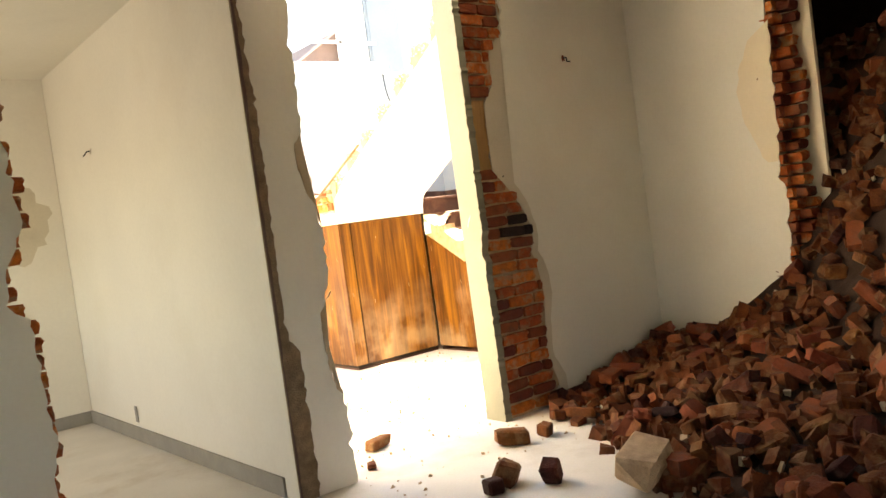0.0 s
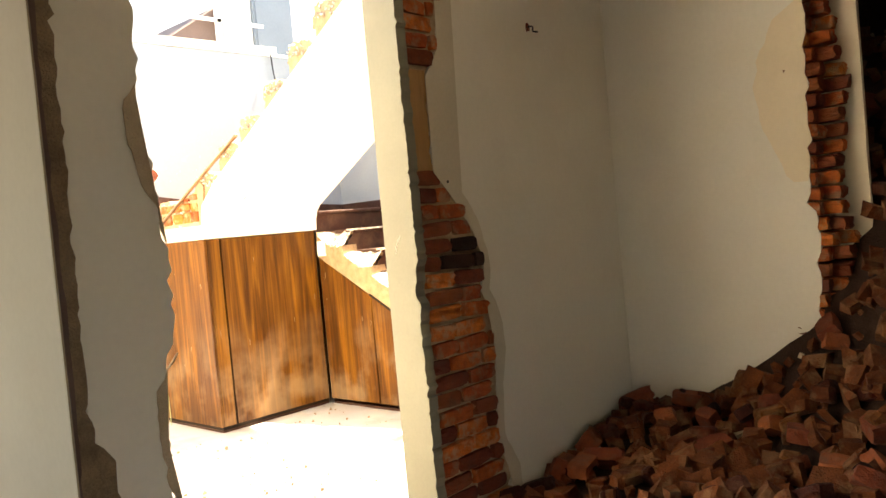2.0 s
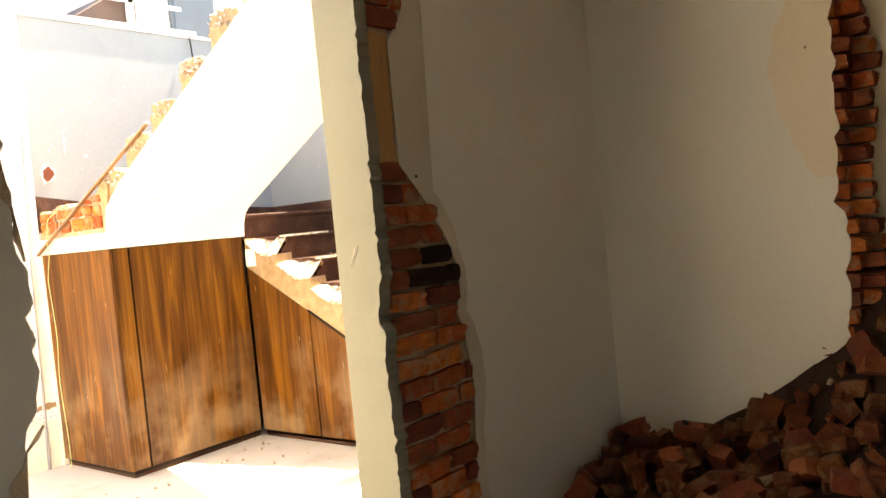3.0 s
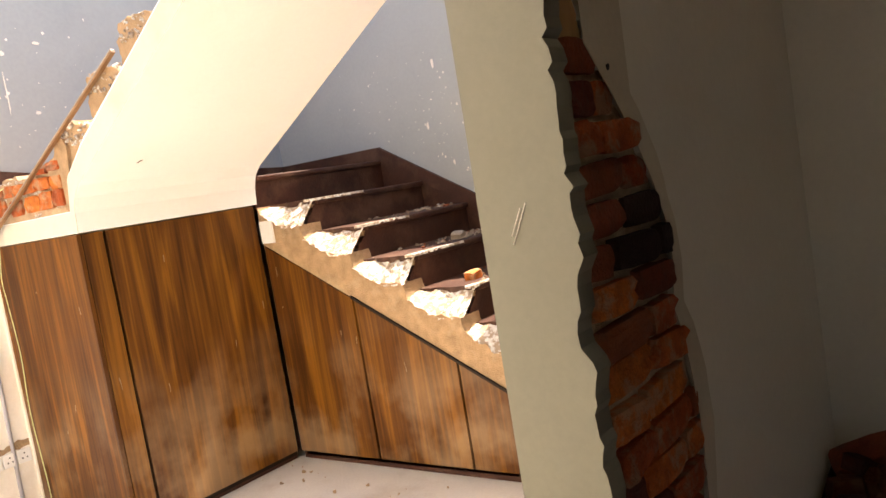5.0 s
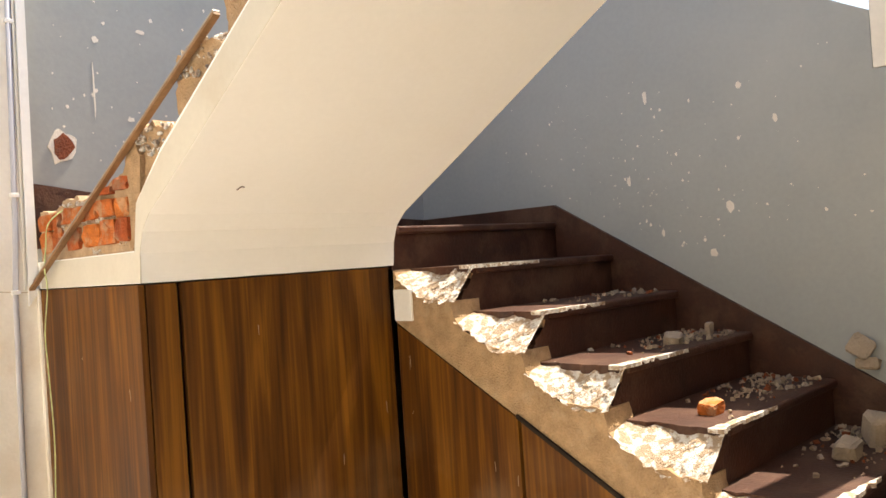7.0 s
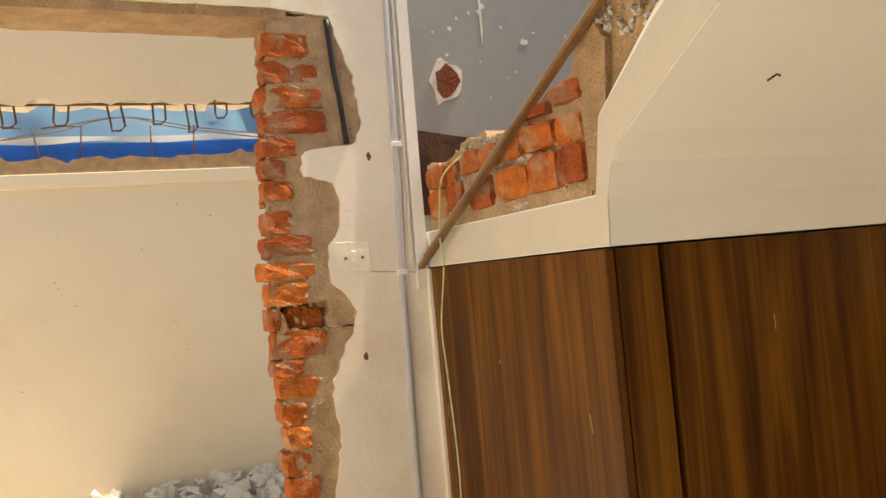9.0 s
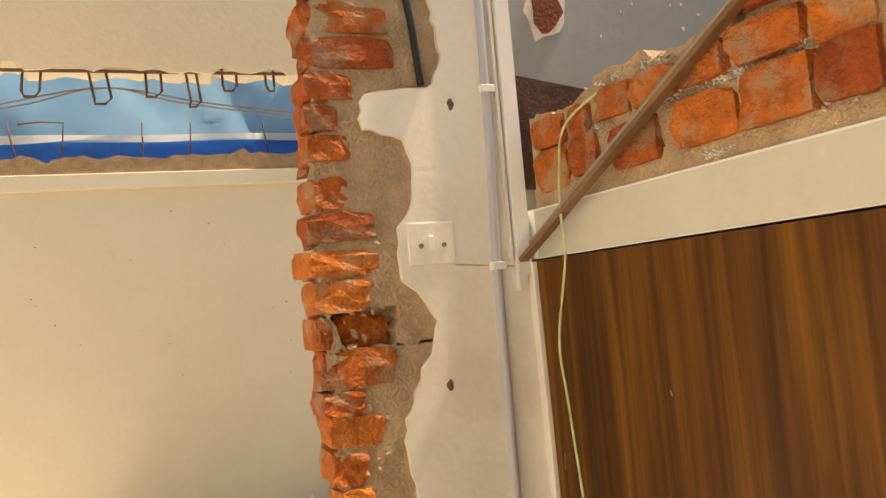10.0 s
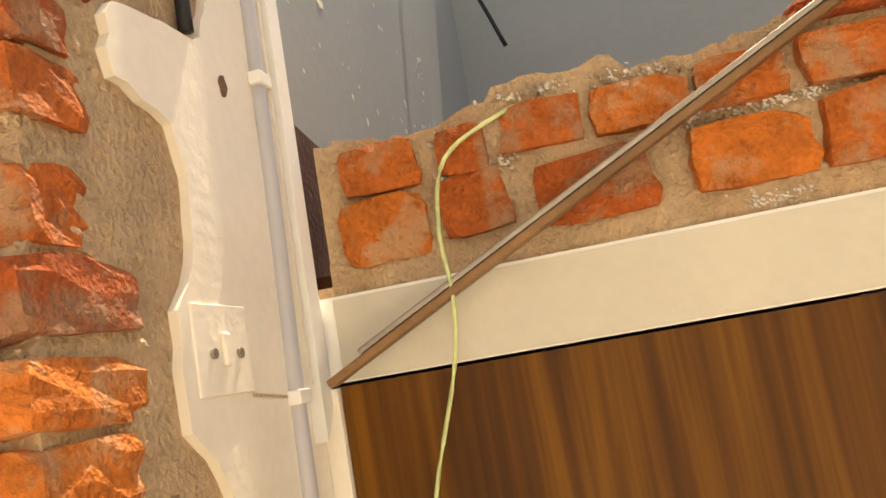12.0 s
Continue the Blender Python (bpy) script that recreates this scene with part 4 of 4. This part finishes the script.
tagged(fl, "grit and mortar crumbs over the floor", "debris", kind="stuff")

# ---- debris on the stairs ----
def on_steps(r):
    i = r.choice((2, 3, 3, 4, 4, 5, 5, 6, 6, 7, 7))
    return (7.19 - abs(r.gauss(0, 0.28)), 6.905 - i * GOING + r.uniform(0.03, 0.30), LAND - i * RISE + 0.004)


o = crumbs("stair_grit", 800, on_steps, lambda r: r.choice((0.003, 0.004, 0.005, 0.007, 0.01, 0.013)), STONE, rng)
tagged(o, "grit and chips scattered over the treads", "debris", kind="stuff")
o = crumbs("brick_grit", 160, on_steps, lambda r: r.choice((0.004, 0.007, 0.012)), BRICKDARK, rng)
tagged(o, "red brick chips scattered over the treads", "debris", kind="stuff")
CH = [mesh_of("plaster_chunk", lump(random.Random(40 + k), 1, 1, 1, rough=0.16), STONE) for k in range(4)]


def step_thing(i, x, dy, s, k, label, name="plaster_chunk", me=None, rot=0, cat="rubble"):
    z0 = LAND - i * RISE + s[2] * 0.42
    loose(name, me or CH[k], pose(x, 6.905 - i * GOING + dy, z0, 5, -7, rot) @ Matrix.Diagonal((*s, 1)), label, cat, "lumps on the stairs")


step_thing(5, 6.72, 0.13, (0.11, 0.085, 0.07), 0, "pale plaster lump on a brown tread")
step_thing(5, 6.95, 0.10, (0.13, 0.10, 0.12), 1, "large tan mortar lump on a brown tread", rot=40)
step_thing(3, 6.78, 0.12, (0.10, 0.07, 0.045), 2, "grey plaster lump on a brown tread", rot=20)
step_thing(3, 7.08, 0.12, (0.05, 0.03, 0.06), 3, "small white plaster chip on a tread")
step_thing(4, 6.42, 0.12, (0.085, 0.06, 0.045), 3, "round red brick piece on a tread", "brick_fragment", BRICKS[2])
step_thing(6, 6.95, 0.14, (0.10, 0.08, 0.06), 2, "grey plaster lump on a brown tread", rot=75)
step_thing(7, 6.9, 0.14, (0.11, 0.09, 0.07), 0, "pale plaster lump on a brown tread", rot=110)
loose("plaster_flake", CH[2], pose(7.19, 5.52, 1.05, 30, 20, 10) @ Matrix.Diagonal((0.03, 0.09, 0.09, 1)), "white plaster flake on the stair skirting", "rubble")
loose("plaster_flake", CH[1], pose(7.19, 5.50, 0.985, 0, 20, 10) @ Matrix.Diagonal((0.04, 0.09, 0.05, 1)), "white plaster flake on the stair skirting", "rubble")

# ---- knocks and paint chips on the grey walls ----
def blob(u, v, ru, rv, seed, k=9):
    r = random.Random(seed)
    return [(u + ru * math.cos(2 * math.pi * i / k) * r.uniform(0.55, 1.1), v + rv * math.sin(2 * math.pi * i / k) * r.uniform(0.55, 1.1)) for i in range(k)]


rng = random.Random(17)
b = bmesh.new()
for n in range(170):
    yy = rng.triangular(5.2, 7.5, 6.4)
    zz = rng.triangular(1.35, 2.35, 1.65)
    if zz > LAND + 0.1 - (6.905 - yy) * slope + 0.05 and zz < 2.2 + 0.545 * (yy - 5.42):
        q = rng.choice((0.0018, 0.0025, 0.0035, 0.005, 0.007))
        sheet(blob(yy, zz, q, q * rng.uniform(0.6, 1.5), n), "x", 7.2190, 7.2215, b)
for n, (yy, zz, ru, rv) in enumerate(((6.37, 2.15, 0.015, 0.035), (6.0, 1.62, 0.022, 0.03), (6.09, 1.43, 0.024, 0.022), (5.79, 1.96, 0.01, 0.03), (6.32, 1.53, 0.01, 0.02), (5.93, 2.12, 0.015, 0.018), (6.48, 1.78, 0.012, 0.03))):
    sheet(blob(yy, zz, ru, rv, 100 + n), "x", 7.2185, 7.2215, b)
part("paint_chips", b, CHIP, side, "white chips where the paint has flaked off")
b = bmesh.new()
for n in range(80):
    xx, zz = rng.uniform(5.15, 6.4), rng.triangular(1.9, 2.9, 2.05)
    q = rng.choice((0.003, 0.004, 0.006, 0.009))
    sheet(blob(xx, zz, q, q * rng.uniform(0.6, 1.5), 200 + n), "y", BACKY - 0.0010, BACKY + 0.001, b)
for n, (xx, zz, ru, rv) in enumerate(((5.36, 2.50, 0.018, 0.018), (5.345, 2.28, 0.005, 0.13), (5.56, 2.56, 0.02, 0.014), (5.50, 2.17, 0.02, 0.012))):
    sheet(blob(xx, zz, ru, rv, 300 + n), "y", BACKY - 0.0014, BACKY + 0.001, b)
part("paint_chips", b, CHIP, back, "white chips where the paint has flaked off")
part("hole_rim", sheet(blob(5.205, 2.035, 0.062, 0.085, 401, 14), "y", BACKY - 0.004, BACKY + 0.001), CHIP, back, "broken plaster rim round a hole")
part("hole", sheet(blob(5.207, 2.037, 0.045, 0.062, 402, 12), "y", BACKY - 0.0065, BACKY + 0.001), BRICKDARK, back, "red brick showing in the hole")

# ---- handrail, wires, conduits ----
rail0, raild = Vector((5.024, 7.765, 1.468)), Vector((0.036, -1.425, 0.705)).normalized()
hr = base("handrail", "loose timber and aluminium handrail strip leaning over the landing", "handrail", rail0)
rm = raild.to_track_quat("Y", "Z").to_matrix().to_4x4()
for nm, lo_, hi_, mt in (("timber_strip", (-0.011, 0, -0.006), (0.011, 1.57, 0.004), RAILWOOD), ("metal_edge", (-0.013, 0.05, 0.005), (0.009, 1.57, 0.012), STEELWIRE)):
    b = box(lo_, hi_, 0.002)
    b.transform(rm)
    part(nm, b, mt, hr)
wire = tagged(link("earth_wire", tube(smooth_line([(5.11, 7.46, 1.775), (5.06, 7.52, 1.745), (5.035, 7.59, 1.70), (5.03, 7.61, 1.62), (5.02, 7.605, 1.54), (5.03, 7.62, 1.46), (5.03, 7.67, 1.30), (5.03, 7.66, 1.17), (5.03, 7.64, 0.9), (5.03, 7.67, 0.6), (5.03, 7.64, 0.2), (5.01, 7.60, 0.006)]), 0.0026), GREENW, smooth=True), "thin green-yellow earth wire dangling over the panel", "wire")
con = tagged(link("conduit", tube([(5.022, PY - 0.004, 3.3), (4.985, PY - 0.004, 1.7), (4.972, PY - 0.004, 1.45), (4.95, PY - 0.004, 0.0)], 0.010, 10), PVC, smooth=True), "pale grey plastic conduit on the wall", "conduit")
for cx, cz in ((4.973, 1.46), (4.988, 1.83), (5.004, 2.5)):
    part("clip", box((cx - 0.016, PY - 0.016, cz - 0.008), (cx + 0.016, PY, cz + 0.008), 0.002), WHITE, con)
sw = base("junction_plate", "painted-over junction plate with screw holes", "switch plate", (4.832, PY, 1.515))
part("plate", box((-0.05, -0.0025, -0.042), (0.05, 0.002, 0.042), 0.001), OFFWHITE, sw)
part("boss", box((-0.007, -0.008, -0.016), (0.005, -0.002, 0.016), 0.003), OFFWHITE, sw)
for dx in (-0.024, 0.026):
    part("screw", tube([(dx, -0.0065, -0.004), (dx, -0.003, -0.004)], 0.005, 8), STEELWIRE, sw)
for k, xx in enumerate((4.855, 4.93, 5.005)):
    so = base("wall_socket", "white plastic wall socket plate with three pin holes", "socket", (xx, PY, 0.37), "sockets by the panel")
    part("plate", box((-0.034, -0.012, -0.036), (0.034, 0.0, 0.036), 0.003), WHITE, so)
    part("back_box", box((-0.03, 0.0, -0.032), (0.03, 0.006, 0.032)), WHITE, so)
    for dx, dz in ((0, 0.014), (-0.012, -0.01), (0.012, -0.01)):
        part("pin_hole", tube([(dx, -0.0135, dz), (dx, -0.011, dz)], 0.0042, 8), BLACK, so)
part("chase", sheet(jag([(4.80, 0.412), (5.05, 0.412), (5.05, 0.45), (4.93, 0.444), (4.80, 0.438)], 0.02, 0.005, 66, True, (0, 2, 3)), "y", PY - 0.0025, PY + 0.002), CONC, pil, "chiselled slot above the sockets")
for xx, zz in ((4.904, 1.797), (4.844, 1.233)):
    loose("wall_plug", mesh_of("wall_plug", sheet(blob(0, 0, 0.008, 0.012, int(xx * 1000)), "y", -0.003, 0.003), RUST), pose(xx, PY, zz), "rusty wall plug in the plaster", "wall plug", "wall plugs")
rod = tagged(link("black_pipe", tube(smooth_line([(4.842, PY + 0.0, 1.835), (4.832, PY - 0.004, 1.95), (4.822, PY, 2.05), (4.815, PY + 0.005, 2.19)]), 0.008), BLACK, smooth=True), "black cable conduit sticking out of the brickwork", "conduit")
strap = tagged(link("hanging_cable", tube(smooth_line([(6.5, BACKY - 0.02, 3.17), (6.5, 7.80, 2.9), (6.52, 7.68, 2.6), (6.55, 7.62, 2.42)]), 0.007), BLACK, smooth=True), "dark cable end dangling before the grey wall", "cable")

# hooks and nail holes in the rooms
for x, y, z, nx, ny, lab in ((5.43, 4.098, 2.425, 0, -1, "rusty hook in a ragged hole in the wall"), (2.792, 6.66, 2.27, -1, 0, "small wire hook in the side room wall")):
    hk = base("wall_hook", lab, "hook", (x, y, z), "wall hooks")
    part("hole", sheet(blob(0, 0, 0.022, 0.03, 7), "y" if ny else "x", -0.003, 0.002), BRICKDARK if ny else CHIP, hk)
    part("hook", tube(smooth_line([(0, 0, 0.0), (nx * 0.03 + 0.004, ny * 0.03, -0.005), (nx * 0.045, ny * 0.045 + 0.01, -0.03), (nx * 0.05 + 0.02 * abs(ny), ny * 0.05 + 0.02 * abs(nx), -0.035)]), 0.005), BLACK, hk)
loose("wall_plug", mesh_of("wall_plug", sheet(blob(0, 0, 0.008, 0.009, 8), "y", -0.003, 0.002), BLACK), pose(4.69, 4.099, 1.615), "dark plug hole in the plaster", "wall plug", "wall plugs")
so = base("socket_hole", "narrow chiselled socket slot in the wall", "socket", (2.795, 6.5, 0.21))
part("slot", box((-0.003, -0.03, -0.06), (0.002, 0.03, 0.06)), SKIRT, so)
sc = base("jamb_scratch", "pale scratch on the door jamb", "scratch", (4.418, 4.18, 1.35), kind="structure")
for n in range(2):
    a, l = 0.018 - 0.007 * n, 0.03 + 0.012 * (n % 3)
    part("scratch", sheet([(a + l * 0.5, -l - 0.004 * n), (a + l * 0.5 - 0.0012, -l - 0.004 * n), (a - l * 0.45, l * 0.7), (a - l * 0.45 + 0.0016, l * 0.72)], "x", -0.0008, 0.001), OFFWHITE, sc)

# ---- yard: rebar, hooks, tarpaulin ----
def in_yard(u, v, z, o=YO):
    return Vector((*o, z)) + YU * u + YV * v


rng = random.Random(23)
for u, bend in ((-2.4, 0), (-1.9, 0), (-1.45, 1), (-1.12, 0), (-0.8, 2), (-0.33, 0), (-0.02, 0), (0.46, 0), (0.88, 1), (1.3, 0), (1.75, 2), (2.2, 0)):
    lean = rng.uniform(-0.06, 0.10)
    pts = [in_yard(u - lean, 0.08, 2.46), in_yard(u - lean * 0.4, 0.07, 2.6), in_yard(u, 0.06, 2.74)]
    if bend:
        sg = 1 if bend == 1 else -1
        pts += [in_yard(u + 0.14 * sg, 0.05, 2.745), in_yard(u + 0.26 * sg, 0.05, 2.73)]
    tagged(link("rebar", tube(pts, 0.006, 6), RUST, smooth=True), "thin rusty rebar end standing in the broken ledge", "rebar", "rebar stubs")
for u, w, dp in ((-1.3, 0.05, 0.09), (-1.1, 0.05, 0.09), (-0.9, 0.055, 0.085), (-0.69, 0.055, 0.11), (-0.52, 0.05, 0.085), (-0.38, 0.035, 0.12), (-0.26, 0.05, 0.06), (-0.10, 0.03, 0.06), (0.08, 0.04, 0.07), (0.3, 0.05, 0.07), (0.55, 0.05, 0.08)):
    zb = 2.285
    o = [(u - w / 2, zb + 0.02), (u - w / 2, zb - dp + 0.02), (u - w * 0.3, zb - dp), (u + w * 0.3, zb - dp), (u + w / 2, zb - dp + 0.02), (u + w / 2, zb + 0.02)]
    tagged(link("stirrup_hook", tube([in_yard(a + 0.008 * math.sin(c * 90 + u * 20), 0.03, c, FO) for a, c in o], 0.005, 6), RUST, smooth=True), "rusty stirrup loop hanging from the broken slab", "rebar", "stirrup hooks")
tagged(link("slab_bar", tube([in_yard(-3, 0.02, 2.283, FO), in_yard(0.3, 0.02, 2.288, FO), in_yard(0.85, 0.02, 2.28, FO)], 0.006, 6), RUST, smooth=True), "rusty reinforcement bar along the slab edge", "rebar")
for lab, pts in (("sagging steel wire across the tarpaulin", [(-2.2, 2.06), (-1.3, 2.12), (-0.72, 2.235), (-0.45, 2.19), (-0.1, 2.14), (0.9, 2.02)]), ("second thin wire across the tarpaulin", [(-2.2, 2.10), (-1.1, 2.15), (-0.68, 2.236), (-0.3, 2.18), (0.6, 2.08)])):
    tagged(link("steel_wire", tube(smooth_line([in_yard(u, 0.05, z, FO) for u, z in pts]), 0.003, 6), STEELWIRE, smooth=True), lab, "wire")
tagged(link("dangling_wire", tube(smooth_line([in_yard(u, -0.02, z, FO) for u, z in ((0.12, 2.29), (0.10, 2.18), (0.11, 2.05), (0.16, 1.98), (0.17, 1.88), (0.21, 1.83))]), 0.0028, 6), RUST, smooth=True), "thin wire dangling in front of the yard wall", "wire")
bm = bmesh.new()
gv = {}
NU, NV = 90, 26
for i in range(NU + 1):
    for j in range(NV + 1):
        u, w = -6.5 + 11.0 * i / NU, j / NV
        f = noise.noise(Vector((u * 1.1, w * 1.2 + u * 0.5, 0))) * 0.10 + abs(noise.noise(Vector((u * 2.2 + w * 2.5, w * 0.8, 4)))) * 0.12
        gv[i, j] = bm.verts.new(in_yard(u, 0.40 + 0.22 * w + 0.9 * f, 2.57 + 1.5 * w + 0.04 * noise.noise(Vector((u * 3, w * 2, 7))) * (1 - w)))
for i in range(NU):
    for j in range(NV):
        bm.faces.new((gv[i, j], gv[i + 1, j], gv[i + 1, j + 1], gv[i, j + 1]))
tarp = tagged(link("tarpaulin", bm, TARP, smooth=True), "creased blue tarpaulin sheet stretched behind the wall", "tarpaulin")
for nm, mt, z0, z1, v in (("hem", TARPHEM, 2.50, 2.672, 0.33), ("rope_edge", WHITE, 2.674, 2.722, 0.325)):
    bm = bmesh.new()
    a = [(bm.verts.new(in_yard(u, v + 0.01 * math.sin(u * 9), z0 + 0.012 * math.sin(u * 7))), bm.verts.new(in_yard(u, v + 0.012, z1 + 0.004 * math.sin(u * 5)))) for u in [-6.5 + 11.0 * k / 120 for k in range(121)]]
    for p, q in zip(a, a[1:]):
        bm.faces.new((p[0], q[0], q[1], p[1]))
    r = bmesh.ops.solidify(bm, geom=list(bm.faces), thickness=0.006)
    part(nm, bm, mt, tarp, "bright blue folded hem" if nm == "hem" else "white rope edge")
b = crumbs("yard_rubble", 700, lambda r: (lambda u, v: (*in_yard(u, v, 0.01 + 0.10 * max(0.0, 1 + v / 0.9))[:],))(r.uniform(-2.5, 1.5), r.uniform(-0.9, -0.02)), lambda r: r.choice((0.02, 0.035, 0.06)), CHIP, rng, 0.9)
tagged(b, "pale plaster and brick rubble against the yard wall", "rubble", kind="stuff")
b = bmesh.new()
for n in range(40):
    u, z = rng.uniform(-2.2, 1.2), rng.uniform(0.9, 2.2)
    q = rng.choice((0.002, 0.003, 0.005))
    sheet(blob(u, z, q * rng.uniform(1, 2), q, 500 + n, 6), "y", -0.0022, 0.001, b)
part("dirt_specks", b, RUST, yw, "dark specks of dirt")

# ---- outside the window: tree and cables ----
rng = random.Random(31)
tree = base("tree", "leafy dark green mango tree beyond the wall", "tree", (14.5, 5.45, -0.06))
b = tube([(0, 0, 0), (0.05, 0, 1.5), (0.0, 0.1, 3.0), (-0.05, 0.1, 4.2)], 0.16, 9)
for v in b.verts:
    k = 1 - 0.14 * v.co.z
    v.co.x *= k
    v.co.y *= k
for a in range(7):
    an = a * 0.9
    tube([(0, 0.05, 2.2 + 0.25 * a), (0.6 * math.cos(an), 0.6 * math.sin(an), 2.9 + 0.25 * a), (1.3 * math.cos(an), 1.3 * math.sin(an), 3.3 + 0.25 * a)], 0.045, 6, b)
part("trunk", b, BARK, tree)
verts, faces = [], []
for c in range(140):
    th, ph = rng.uniform(0, 2 * math.pi), math.acos(rng.uniform(-0.8, 1))
    r = 1.75 * rng.uniform(0.55, 1.0) ** 0.6
    cc = Vector((r * math.sin(ph) * math.cos(th), r * math.sin(ph) * math.sin(th), 4.4 + r * math.cos(ph) * 0.95))
    for _ in range(75):
        p = cc + Vector([rng.gauss(0, 0.17) for _ in range(3)])
        d = Vector([rng.gauss(0, 1) for _ in range(3)])
        d.z -= 0.6
        d.normalize()
        sdir = d.cross(Vector((rng.gauss(0, 1), rng.gauss(0, 1), rng.gauss(0, 1)))).normalized()
        L_, W_ = rng.uniform(0.10, 0.18), rng.uniform(0.02, 0.034)
        o = len(verts)
        verts += [tuple(p), tuple(p + d * L_ * 0.45 + sdir * W_), tuple(p + d * L_), tuple(p + d * L_ * 0.45 - sdir * W_)]
        faces.append((o, o + 1, o + 2, o + 3))
me = bpy.data.meshes.new("crown")
me.from_pydata(verts, [], faces)
me.materials.append(LEAF)
cr = new("crown", me)
cr.parent = tree
tagged(link("overhead_cable", tube(smooth_line([(11, 10.0, 4.3), (11, 6.2, 3.62), (11.2, 3.0, 3.75)]), 0.012, 6), BLACK, smooth=True), "black overhead cable sagging past the tree", "cable", "overhead cables")
tagged(link("overhead_cable", tube(smooth_line([(11, 10.0, 2.45), (11, 6.2, 2.9), (11.2, 3.0, 3.3)]), 0.010, 6), BLACK, smooth=True), "thin cable crossing before the tree", "cable", "overhead cables")
